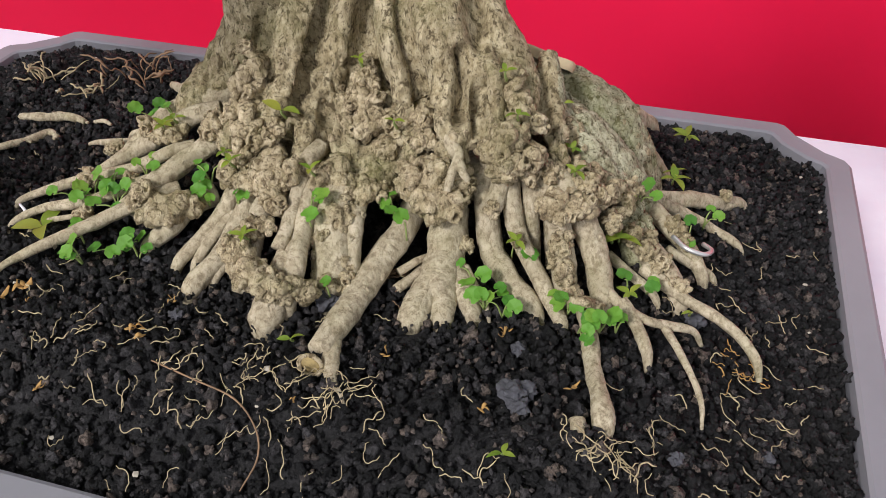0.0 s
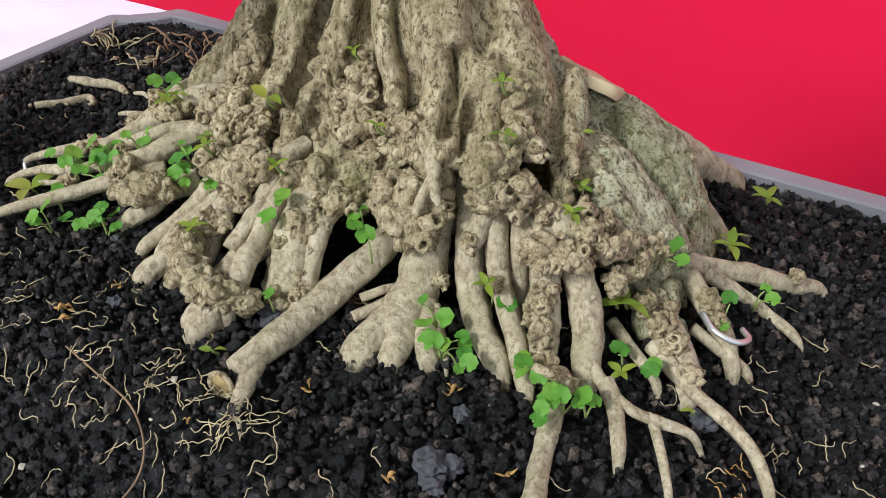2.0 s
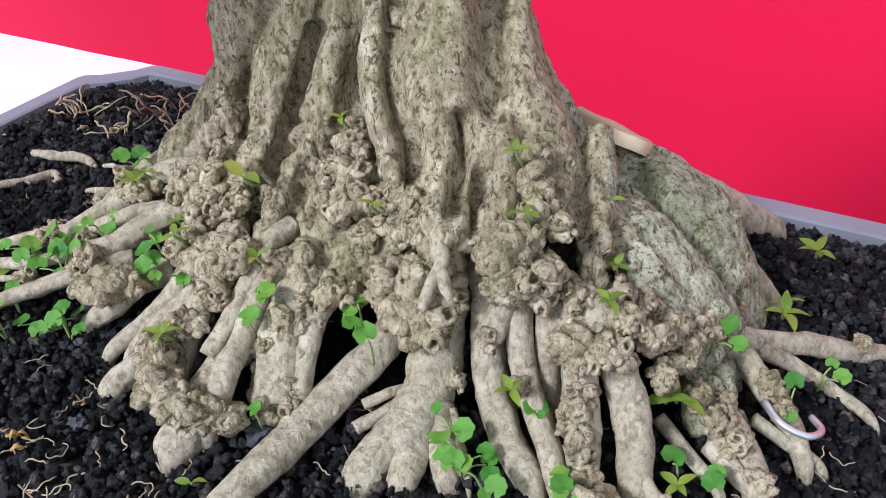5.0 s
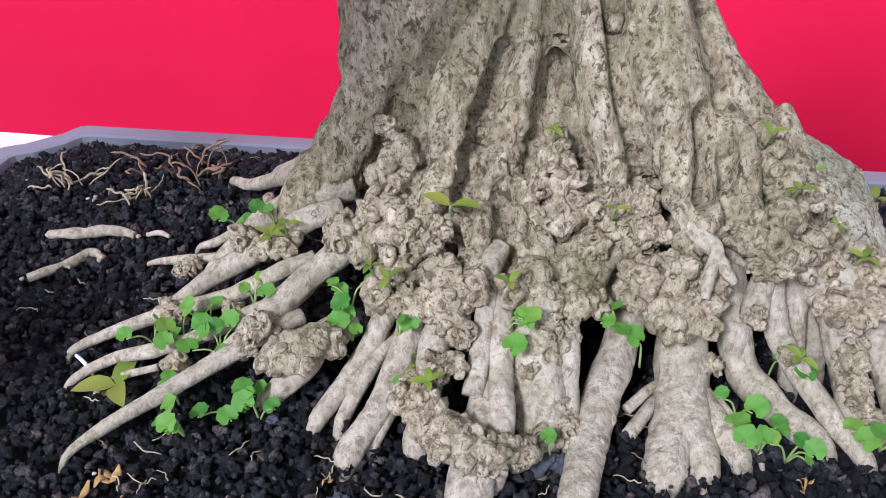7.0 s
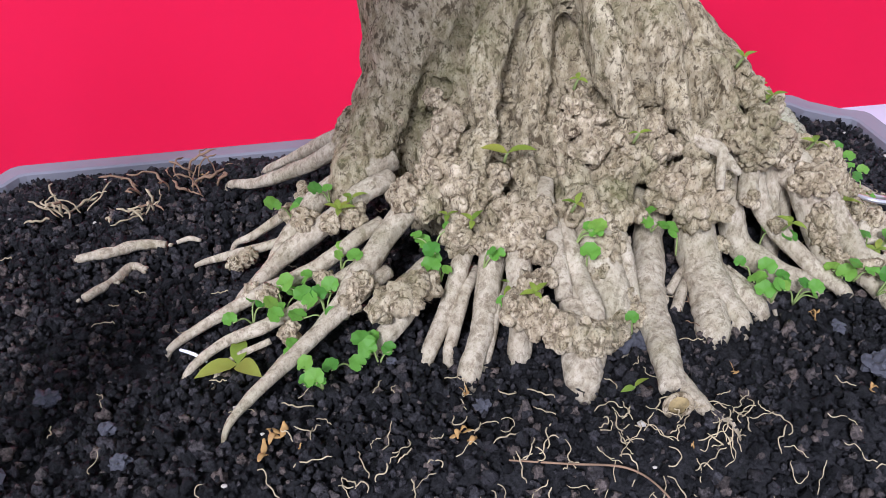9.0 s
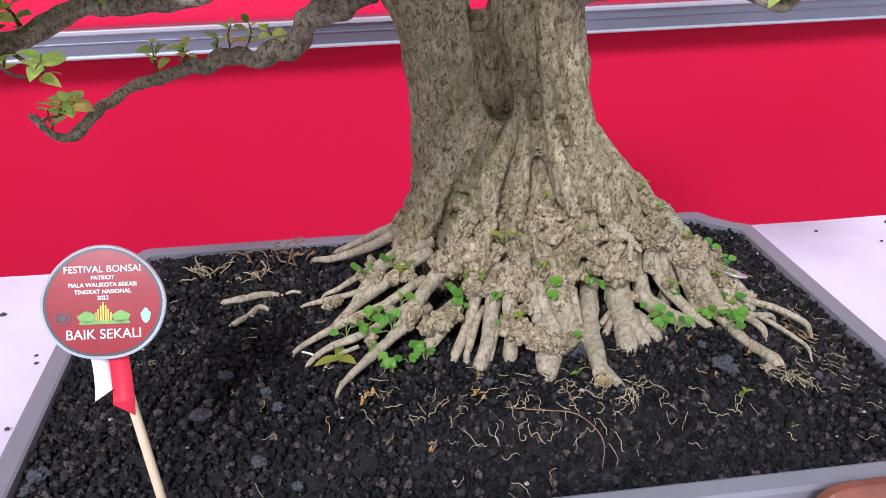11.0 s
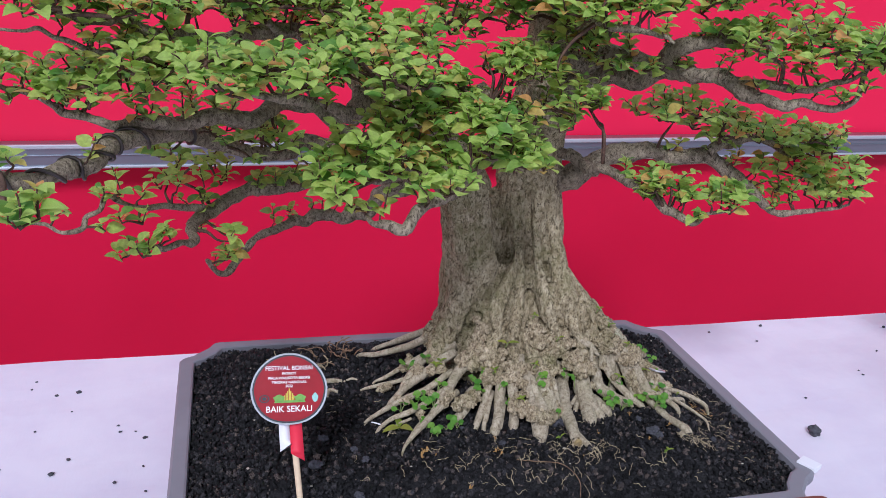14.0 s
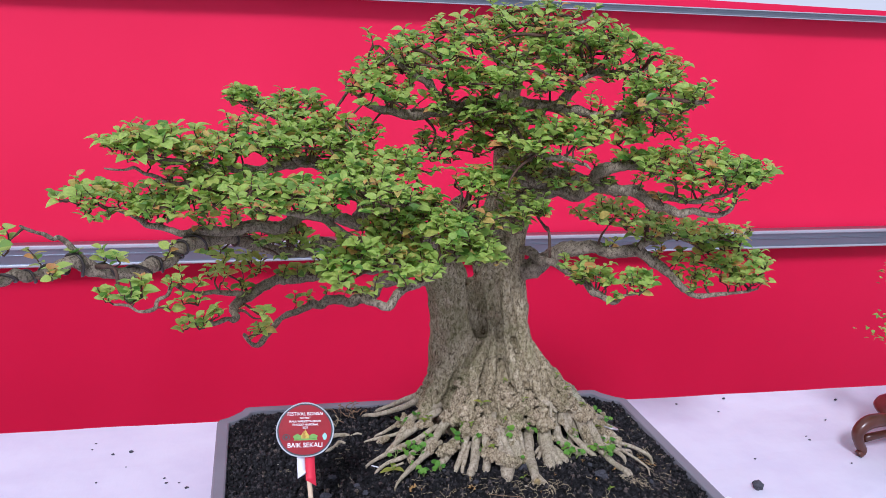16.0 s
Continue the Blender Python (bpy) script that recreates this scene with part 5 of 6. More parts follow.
pad((-0.53, -0.33, 0.312), (0.014, 0.02, 0.008), 3)
pad((-0.008, -0.06, 0.43), (0.041, 0.04, 0.019), 12)
pad((-0.026, -0.07, 0.404), (0.037, 0.04, 0.019), 10)
pad((0.014, -0.07, 0.375), (0.034, 0.04, 0.020), 12)
pad((-0.036, -0.09, 0.354), (0.033, 0.04, 0.018), 10)
pad((-0.066, -0.06, 0.419), (0.040, 0.05, 0.020), 10)
pad((0.058, -0.08, 0.356), (0.034, 0.04, 0.014), 7)
pad((0.025, -0.06, 0.5), (0.061, 0.06, 0.027), 16)
pad((0.107, -0.03, 0.515), (0.050, 0.06, 0.025), 12)

# leaf tufts along the outer part of every branch
for line in LINES[2:]:
    for k in range(len(line) // 3, len(line), 3):
        if crown_rng.random() < (0.62 if line[k][0] > -0.40 else 0.12):
            p = line[k]
            pad((p[0], p[1] - 0.003, p[2] + 0.006), (0.012, 0.014, 0.007), 1, 0.85)

v, f = joined(TWIGS)
tagged(put("twig_growth", mesh_from("twig_growth", v, f, TWIG), tree, "thin reddish-brown twigs"), kind="stuff")
LEAVES.sort(key=lambda q: q[0].y)
for at, m, long, kind in LEAVES[:300]:
    ob = put("leaf", LEAF_MESHES[kind], tree)
    ob.matrix_basis = Matrix.Translation(at) @ m.to_4x4() @ Matrix.Diagonal((long, long, long, 1))
pieces = []
for at, m, long, kind in LEAVES[300:]:
    v, f = LEAF_KINDS[kind]
    pieces.append((v @ np.array(m).T * long + np.array(at), f))
v, f = joined(pieces)
tagged(put("foliage", mesh_from("foliage", v, f, LEAF), tree, "small glossy green leaves with yellow-green tips"), kind="stuff")


# ---- small plants among the roots ----
def round_leaf_mesh(name, lobes, mat, seed):
    """A round, scalloped, slightly cupped blade one unit across, on its notch at the origin."""
    n = lobes * 4
    verts, faces = [(0, 0.25, 0.0)], []
    for ring, r in ((1, 0.28), (2, 0.5)):
        for i in range(n):
            a = 2 * math.pi * i / n - math.pi / 2
            w = r * (1 + (0.06 if ring == 2 else 0.02) * math.cos(lobes * (a + math.pi / 2)))
            if abs(i - n // 2) > n // 2 - 2:
                w *= 0.55
            z = 0.10 * ring * (0.5 + 0.4 * math.sin(a * 3 + seed))
            verts.append((w * math.cos(a), 0.25 + w * math.sin(a) * 0.95 + 0.1, z * 0.6))
    for i in range(n):
        j = (i + 1) % n
        faces += [(0, 1 + i, 1 + j), (1 + i, 1 + n + i, 1 + n + j, 1 + j)]
    return mesh_from(name, verts, faces, mat)


ROUND = [round_leaf_mesh("leaf", k, WEED, k) for k in (7, 8, 9)]
blade_v, blade_f = leaf_shape(1.0, 0.22, 0.25, 0.25)
BLADE = mesh_from("leaf", blade_v, blade_f, SPROUT)
STALK = plain("pale_green_stalk", (0.25, 0.32, 0.10), 0.6, 0, 0.2, 100, 0.1)


def weed(at, count):
    R = random.Random(int((at[0] + 1) * 7919 + (at[1] + 1) * 104729))
    t = thing("weed", "small bright green weed with round scalloped leaves among the roots", "weed", "weeds on the soil", at=at)
    for k in range(count):
        a = R.uniform(0, 6.28)
        d = 0.002 if count == 1 else R.uniform(0.003, 0.004 + 0.0016 * count)
        top = (d * math.cos(a), d * math.sin(a) - 0.002, R.uniform(0.003, 0.009))
        v, f = tube(((0, 0, -0.003), (top[0] * 0.4, top[1] * 0.4, top[2] * 0.7), top), (0.0005, 0.0004, 0.0003), 5, 3)
        put("stalk", mesh_from("stalk", v, f, STALK), t)
        ob = put("leaf", R.choice(ROUND), t)
        s = R.uniform(0.0048, 0.0088)
        ob.matrix_basis = Matrix.LocRotScale(top, Euler((R.uniform(0.15, 0.75), R.uniform(-0.35, 0.35), R.uniform(-1.2, 1.2))), (s, s, s))


def sprout(at, count, long):
    R = random.Random(int((at[0] + 1) * 7919 + (at[1] + 1) * 104729))
    t = thing("sprout", "fresh green sprout with pointed leaves growing from the root base", "sprout", "sprouts on the trunk", at=at)
    v, f = tube(((0, 0.004, -0.004), (0, 0, 0.001), (0.0005, -0.001, 0.003)), (0.0008, 0.0006, 0.0004), 5, 3)
    put("stalk", mesh_from("stalk", v, f, STALK), t)
    turn = R.uniform(-0.4, 0.4) + (math.pi / 2 if count == 2 else R.uniform(0, 3))
    for k in range(count):
        a = turn + 2 * math.pi * k / count + R.uniform(-0.3, 0.3)
        s = long * R.uniform(0.8, 1.1)
        ob = put("leaf", BLADE, t)
        ob.matrix_basis = Matrix.LocRotScale((0.0004, -0.001, 0.003), Euler((R.uniform(0.1, 0.6), R.uniform(-0.3, 0.3), a)), (s, s, s))


for at, count in (
    # round the left hand fan
    ((-0.112, -0.074, 0.016), 6), ((-0.122, -0.078, 0.013), 5), ((-0.104, -0.084, 0.014), 5), ((-0.096, -0.066, 0.026), 3),
    ((-0.095, -0.103, 0.003), 5), ((-0.107, -0.115, 0.003), 4), ((-0.084, -0.103, 0.003), 3), ((-0.115, -0.102, 0.006), 2),
    ((-0.136, -0.076, 0.010), 3), ((-0.118, -0.020, 0.027), 4), ((-0.099, -0.028, 0.038), 2), ((-0.056, -0.070, 0.032), 4), ((-0.054, -0.078, 0.024), 3),
    # between the front roots
    ((-0.036, -0.081, 0.030), 2), ((-0.029, -0.094, 0.020), 2), ((0.003, -0.082, 0.038), 3), ((0.006, -0.090, 0.032), 1),
    ((0.040, -0.072, 0.034), 3), ((0.049, -0.080, 0.026), 1), ((0.021, -0.110, 0.010), 1),
    # round the forked root and its neighbours
    ((0.083, -0.086, 0.012), 3), ((0.090, -0.094, 0.005), 4), ((0.099, -0.096, 0.004), 4), ((0.107, -0.070, 0.016), 1), ((0.096, -0.064, 0.012), 1),
    ((0.128, -0.092, 0.010), 2), ((0.134, -0.101, 0.008), 4), ((0.143, -0.098, 0.008), 3), ((0.150, -0.094, 0.006), 3), ((0.124, -0.087, 0.006), 2),
    ((0.152, -0.062, 0.005), 1), ((0.161, -0.061, 0.003), 2), ((0.186, 0.012, -0.008), 2), ((0.178, -0.012, -0.002), 2), ((0.150, -0.020, 0.022), 2),
):
    weed(at, count)

sprout((-0.021, -0.053, 0.064), 2, 0.0141)
sprout((-0.142, -0.097, 0.002), 3, 0.0162)
sprout((-0.025, -0.091, 0.022), 4, 0.0083)
sprout((0.120, -0.050, 0.053), 4, 0.0068)
sprout((0.117, -0.042, 0.039), 3, 0.0095)
sprout((0.144, -0.043, 0.015), 3, 0.0111)
sprout((0.142, -0.027, 0.029), 3, 0.0070)
sprout((0.167, 0.034, 0.002), 4, 0.0104)
sprout((0.093, -0.054, 0.080), 3, 0.0066)
sprout((0.084, -0.041, 0.093), 3, 0.0064)
sprout((0.182, -0.068, -0.002), 1, 0.0060)
sprout((0.153, -0.067, 0.002), 4, 0.0068)
sprout((0.115, -0.168, -0.003), 3, 0.0064)
sprout((0.013, -0.137, 0.002), 2, 0.0064)
sprout((0.003, -0.078, 0.051), 3, 0.0060)
sprout((-0.089, -0.042, 0.043), 3, 0.0069)
sprout((-0.049, -0.064, 0.043), 3, 0.0063)
sprout((0.100, -0.078, 0.030), 4, 0.0068)
sprout((0.036, -0.054, 0.068), 2, 0.0060)
sprout((0.115, -0.029, 0.051), 5, 0.0056)
sprout((0.141, -0.046, 0.016), 3, 0.0110)
sprout((0.166, 0.041, 0.002), 4, 0.0073)
sprout((-0.095, -0.044, 0.039), 5, 0.0076)
sprout((-0.040, -0.075, 0.046), 3, 0.0068)
sprout((-0.020, -0.107, 0.030), 4, 0.0066)
sprout((0.0135, -0.035, 0.087), 3, 0.0055)
sprout((0.136, -0.033, 0.031), 2, 0.0075)
sprout((0.108, -0.015, 0.067), 2, 0.0058)
sprout((0.172, 0.092, -0.004), 5, 0.0096)


# ---- stones, scraps and rootlets on the grit ----
def stone(x, y, r):
    t = lump((0, 0, 0), (r, r * 0.9, r * 0.75), 3, 0.75, 1.9, int((x + 1) * 900))
    ob = put("stone", mesh_from("stone", t[0], t[1], STONE, False))
    ob.location = (x, y, soil_height(x, y) + r * 0.35)
    return tagged(ob, "porous grey lava stone lying on the black grit", "stone", "grey stones on the soil")


def scrap(x, y, r):
    R = random.Random(int((x + 1) * 5000 + (y + 1) * 9000))
    r *= 0.6
    pieces = []
    for k in range(R.randint(2, 4)):
        a = R.uniform(0, 6.28)
        c = [(r * R.uniform(-0.5, 0.5), r * R.uniform(-0.5, 0.5), 0.001)]
        for j in range(2):
            c.append((c[-1][0] + r * 0.7 * math.cos(a), c[-1][1] + r * 0.7 * math.sin(a), R.uniform(0.0005, 0.004)))
            a += R.uniform(-0.9, 0.9)
        pieces.append(tube(c, (r * 0.12, r * R.uniform(0.25, 0.4), r * 0.08), 8, 4, 0.5, 300, k, 0.3))
    v, f = joined(pieces)
    ob = put("leaf_scrap", mesh_from("leaf_scrap", v, f, ORANGE))
    ob.location = (x, y, soil_height(x, y) + 0.001)
    return tagged(ob, "dry orange-brown leaf scrap lying on the grit", "scrap", "dry scraps on the soil")


def stick(points, r, mat, name, label):
    pts = [(x, y, soil_height(x, y) + 0.6 * r + (0.0026 if r < 0.001 else 0.0012)) for x, y, z in points]
    pieces = [tube(pts, [r * 0.8] + [r] * (len(pts) - 2) + [r * 0.7], 10, 6, 0.3 if r > 0.001 else 0.1, 150, len(pts))]
    if r > 0.002:
        for k in range(7):
            R = random.Random(k + int(1e4 * abs(points[0][0])))
            p = pts[R.randrange(len(pts))]
            pieces.append(lump((p[0] + R.uniform(-r, r), p[1] + R.uniform(-r, r), p[2]), (r * 0.5, r * 0.5, r * 0.45), 1, 0.5, 1.4, k))
    v, f = joined(pieces)
    return tagged(put(name, mesh_from(name, v, f, mat)), label, "root" if r > 0.001 else "twig")


stone(0.018, -0.108, 0.0059)
stone(0.113, -0.140, 0.0060)
stone(0.118, -0.136, 0.0048)
stone(0.117, -0.146, 0.0040)
stone(0.185, -0.060, 0.0047)
stone(0.110, -0.114, 0.0033)
stone(-0.046, -0.134, 0.0030)
stone(-0.190, -0.122, 0.0031)
stone(-0.182, -0.141, 0.0034)
stone(-0.218, -0.102, 0.0043)
stone(0.028, -0.109, 0.0049)
stone(-0.079, -0.103, 0.0021)
stone(-0.193, -0.177, 0.0041)
stone(-0.171, -0.188, 0.0033)
stone(-0.330, -0.145, 0.0058)
stone(-0.229, -0.143, 0.0058)
stone(-0.216, -0.102, 0.0037)
stone(-0.334, -0.155, 0.0045)
stone(0.182, -0.145, 0.0031)
stone(0.221, -0.119, 0.0031)

scrap(0.104, -0.152, 0.0040)
scrap(0.103, -0.107, 0.0030)
scrap(-0.053, -0.154, 0.0054)
scrap(-0.090, -0.180, 0.0042)
scrap(0.027, -0.167, 0.0024)
scrap(-0.124, -0.138, 0.0067)
scrap(-0.116, -0.146, 0.0024)
scrap(-0.057, -0.150, 0.0049)
scrap(-0.051, -0.127, 0.0025)
scrap(0.102, -0.109, 0.0045)
scrap(-0.129, -0.145, 0.0075)
scrap(0.057, -0.133, 0.0037)
scrap(0.137, -0.130, 0.0043)
scrap(-0.173, 0.072, 0.0044)

stick(((-0.228, -0.002, 0), (-0.212, 0.0, 0), (-0.198, 0.005, 0), (-0.185, 0.002, 0)), 0.0028, ROOT, "loose_root", "pale piece of root lying half buried in the grit")
stick(((-0.217, -0.037, 0), (-0.206, -0.023, 0), (-0.200, -0.013, 0), (-0.192, -0.016, 0)), 0.0025, ROOT, "loose_root", "pale crooked piece of root lying on the grit")
stick(((-0.180, 0.004, 0), (-0.174, 0.006, 0), (-0.168, 0.004, 0)), 0.0014, ROOT, "loose_root", "short pale root tip lying on the grit")
stick(((-0.167, -0.083, 0), (-0.161, -0.087, 0), (-0.155, -0.092, 0)), 0.0008, WHITE, "splinter", "thin white splinter lying beside a root")
stick(((-0.041, -0.163, 0), (-0.020, -0.166, 0), (0.001, -0.170, 0), (0.013, -0.177, 0), (0.017, -0.186, 0), (0.013, -0.197, 0)), 0.00042, FIBRE_DARK, "dry_twig", "long thin brown twig curved over the grit")


def squiggle(R, x, y, long, fat, rise=0.0):
    """A crooked fibre that lies on the grit."""
    a = R.uniform(0, 6.28)
    pts = []
    step = long / 8
    for k in range(9):
        pts.append((x, y, soil_height(x, y) + 0.0016 + fat + rise * (1 - math.exp(-0.45 * k)) + R.uniform(0, 0.0012)))
        a += R.uniform(-0.9, 0.9)
        x, y = x + step * math.cos(a), y + step * math.sin(a)
        if not in_tray(x, y, 0.003):
            break
    if len(pts) < 3:
        return None
    return tube(pts, [fat * 0.7] + [fat] * (len(pts) - 2) + [fat * 0.4], 5, 2, 0.4, 400, int(x * 1e4))


def tuft(x, y, wide, count, long, mat, name, label, rise=0.0, fat=0.00023):
    """A patch of dead rootlets."""
    R = random.Random(int((x + 1) * 3000 + (y + 1) * 700))
    pieces = []
    for k in range(int(count * 1.6)):
        q = squiggle(R, x + R.gauss(0, wide), y + R.gauss(0, wide * 0.7), long * R.uniform(0.5, 1.3), fat * R.uniform(0.6, 1.4), rise * R.random())
        if q:
            pieces.append(q)
    v, f = joined(pieces)
    return tagged(put(name, mesh_from(name, v, f, mat)), label, "rootlets", kind="stuff")


for x, y, w, n in ((-0.06, -0.158, 0.022, 14), (-0.01, -0.160, 0.020, 16), (0.03, -0.168, 0.016, 14), (-0.09, -0.172, 0.02, 8), (0.07, -0.166, 0.02, 7), (-0.03, -0.180, 0.03, 9), (0.11, -0.176, 0.025, 6), (0.005, -0.148, 0.012, 8)):
    tuft(x, y, w, n, 0.012, FIBRE, "rootlet_tuft", "tangle of dry tan rootlets on the black grit")
for x, y, w, n in ((0.20, -0.03, 0.02, 8), (0.215, -0.07, 0.02, 9), (0.19, -0.115, 0.02, 8), (0.165, -0.148, 0.015, 10), (0.225, 0.02, 0.02, 4), (0.21, -0.15, 0.02, 4)):
    tuft(x, y, w, n, 0.014, FIBRE, "rootlet_tuft", "tangle of dry tan rootlets on the black grit")
tuft(0.150, -0.156, 0.005, 9, 0.014, FIBRE, "rootlet_tuft", "fine rootlets spreading from a root tip")
tuft(0.043, -0.160, 0.006, 5, 0.014, FIBRE, "rootlet_tuft", "fine rootlets spreading from a root tip")
tuft(0.212, -0.078, 0.007, 10, 0.012, ORANGE, "rootlet_tuft", "rusty rootlets round a root tip")
tuft(-0.185, 0.064, 0.014, 13, 0.020, FIBRE_DARK, "rootlet_tuft", "upright reddish-brown dead rootlets behind the trunk", 0.02, 0.0006)
tuft(-0.245, 0.045, 0.008, 7, 0.020, FIBRE, "rootlet_tuft", "branching dry rootlet standing in the grit", 0.012, 0.0006)
tuft(-0.205, 0.035, 0.007, 6, 0.018, FIBRE, "rootlet_tuft", "branching dry rootlet standing in the grit", 0.012, 0.0006)
tuft(-0.20, -0.06, 0.05, 8, 0.010, FIBRE, "rootlet_tuft", "few dry rootlets scattered on the grit")
tuft(-0.13, -0.13, 0.03, 7, 0.011, FIBRE, "rootlet_tuft", "few dry rootlets scattered on the grit")
tuft(0.05, -0.085, 0.008, 8, 0.014, FIBRE_DARK, "rootlet_tuft", "dark rootlets in the hollow between roots")
tuft(-0.02, -0.05, 0.11, 25, 0.010, FIBRE, "rootlet_tuft", "thin rootlets scattered round the root base")

# pale chips in the grit
R = random.Random(8)
chips = []
while len(chips) < 40:
    x, y = R.uniform(X0, X1), R.uniform(Y0, Y1)
    if in_tray(x, y, 0.004):
        s = R.uniform(0.0008, 0.0018)
        chips.append(lump((x, y, soil_height(x, y) + 0.0016), (s, s * 0.8, s * 0.5), 1, 0.6, 1.3, len(chips)))
v, f = joined(chips)
tagged(put("grit_chips", mesh_from("grit_chips", v, f, plain("pale_chip", (0.40, 0.36, 0.30), 0.8, 0, 0.3, 200, 0.2), False)), "pale chips scattered in the black grit", "chips", kind="stuff")

# aluminium loop by the outer root
v, f = tube(((0.170, -0.018, 0.004), (0.177, -0.026, 0.004), (0.186, -0.026, 0.002), (0.190, -0.018, -0.001), (0.186, -0.011, -0.003)), (0.0013,) * 5, 8, 6)
tagged(put("wire_loop", mesh_from("wire_loop", v, f, plain("pale_wire", (0.62, 0.62, 0.62), 0.35, 0.7, 0.05, 90, 0.02))), "short loop of pale aluminium wire round a root", "wire")


# ---- the award sign ----
def lettering(text, size, mat, parent, at, bold=0.0, spread=1.0):
    font = bpy.data.curves.new("line", "FONT")
    font.body, font.size, font.align_x, font.offset, font.space_character = text, size, "CENTER", bold, spread
    font.extrude = 0.00008
    holder = new("line", font)
    me = bpy.data.meshes.new_from_object(holder.evaluated_get(bpy.context.evaluated_depsgraph_get()))
    bpy.data.objects.remove(holder)
    me.materials.clear()
    me.materials.append(mat)
    ob = put("text", me, parent)
    ob.location = at
    return ob


SIGN_RED = plain("sign_red_print", (0.30, 0.010, 0.016), 0.22, 0, 0.12, 60, 0.02)
SIGN_RIM = plain("sign_silver_rim", (0.62, 0.66, 0.68), 0.3, 0.5, 0.05, 60, 0.02)
SIGN_DARK = plain("sign_dark_ring", (0.03, 0.03, 0.035), 0.35, 0, 0.1, 60, 0.02)
INK = plain("white_print", (0.86, 0.84, 0.84), 0.4, 0, 0.02, 60, 0.02)
GREEN = plain("green_print", (0.16, 0.36, 0.05), 0.4, 0, 0.2, 200, 0.02)
GOLD = plain("yellow_print", (0.62, 0.50, 0.05), 0.4, 0, 0.2, 200, 0.02)
TEAL = plain("teal_print", (0.30, 0.55, 0.50), 0.4, 0, 0.2, 200, 0.02)
sign = thing("award_sign", "round red award sign with white lettering on a pale stick", "sign", at=(-0.244, -0.200, -0.026))
board = new("board")
board.parent = sign
mid = Vector((-0.2555, -0.1955, 0.1145)) - sign.location
up = Vector((0.002, 0.027, 0.051)).normalized()
across = Vector((0.061, -0.004, -0.003))
across = (across - up * across.dot(up)).normalized()
face = across.cross(up)
board.matrix_basis = Matrix.Translation(mid) @ Matrix((across, up, face)).transposed().to_4x4()


def badge_ring(scale, z):
    pts = []
    for k in range(48):
        a = 2 * math.pi * k / 48
        x, y = 0.0305 * math.cos(a), 0.0285 * math.sin(a)
        x *= 1 + 0.07 * math.sin(a) * -1 * (1 if math.sin(a) > 0 else 0.55)
        if y < 0:
            x = math.copysign(abs(math.cos(a)) ** 0.85, math.cos(a)) * 0.0305
        pts.append((x * scale, y * scale, z))
    return pts


for name, mat, rr in (("rim", SIGN_RIM, ((1.0, -0.0015), (1.0, 0.0005), (0.975, 0.0012), (0.95, 0.0008))), ("border", SIGN_DARK, ((0.952, 0.0), (0.95, 0.0007), (0.905, 0.0007))), ("panel", SIGN_RED, ((0.98, -0.0013), (0.91, 0.0003), (0.905, 0.0006)))):
    rings = [badge_ring(s, z) for s, z in rr]
    v, f = ring_loft(rings, close_top=name == "panel", close_bottom=name == "panel")
    put(name, mesh_from(name, v, f, mat, False), board)
for text, size, y, bold in (("FESTIVAL BONSAI", 0.0048, 0.0148, 0.00003), ("PATRIOT", 0.0028, 0.0112, 0.00005), ("PIALA WALIKOTA BEKASI", 0.0029, 0.0076, 0.00005), ("TINGKAT NASIONAL", 0.0029, 0.0042, 0.00005), ("2022", 0.0028, 0.0012, 0.00005), ("BAIK SEKALI", 0.0068, -0.0182, 0.00004)):
    lettering(text, size, INK, board, (0, y, 0.0008), bold)


def flat_shape(name, pts, mat, z=0.0008):
    bm = bmesh.new()
    low = [bm.verts.new((x, y, z - 0.0002)) for x, y in pts]
    face = bm.faces.new(low)
    top = bmesh.ops.extrude_face_region(bm, geom=[face])["geom"]
    bmesh.ops.translate(bm, vec=(0, 0, 0.0003), verts=[v for v in top if isinstance(v, bmesh.types.BMVert)])
    bmesh.ops.recalc_face_normals(bm, faces=bm.faces)
    return part(name, bm, mat, board)


def blob_outline(cx, cy, rx, ry, n=16, wob=0.12):
    return [(cx + rx * (1 + wob * math.sin(5 * a)) * math.cos(a), cy + ry * (1 + wob * math.cos(4 * a)) * math.sin(a)) for a in [2 * math.pi * k / n for k in range(n)]]


flat_shape("emblem", blob_outline(-0.008, -0.0075, 0.0045, 0.0028), GREEN)
flat_shape("emblem", blob_outline(0.0085, -0.0075, 0.0045, 0.0028), GREEN)
flat_shape("emblem", [(-0.012, -0.011), (0.013, -0.011), (0.012, -0.0092), (-0.011, -0.0092)], GREEN)
for k in range(7):
    x, h = -0.0036 + k * 0.0012, (0.004, 0.0056, 0.0074, 0.0092, 0.0074, 0.0056, 0.004)[k]
    flat_shape("emblem", [(x - 0.0004, -0.0092), (x + 0.0004, -0.0092), (x + 0.0004, -0.0092 + h), (x - 0.0004, -0.0092 + h)], GOLD)
flat_shape("emblem", blob_outline(0.0205, -0.0075, 0.0024, 0.0036), TEAL)
ringed = ring_loft([[(-0.0195 + r * math.cos(2 * math.pi * k / 24), -0.0075 + 0.8 * r * math.sin(2 * math.pi * k / 24), 0.0009) for k in range(24)] for r in (0.0040, 0.0030)])
put("emblem", mesh_from("emblem", *ringed, SIGN_DARK, False), board)
flat_shape("emblem", blob_outline(-0.0195, -0.0075, 0.0019, 0.0014), SIGN_DARK)
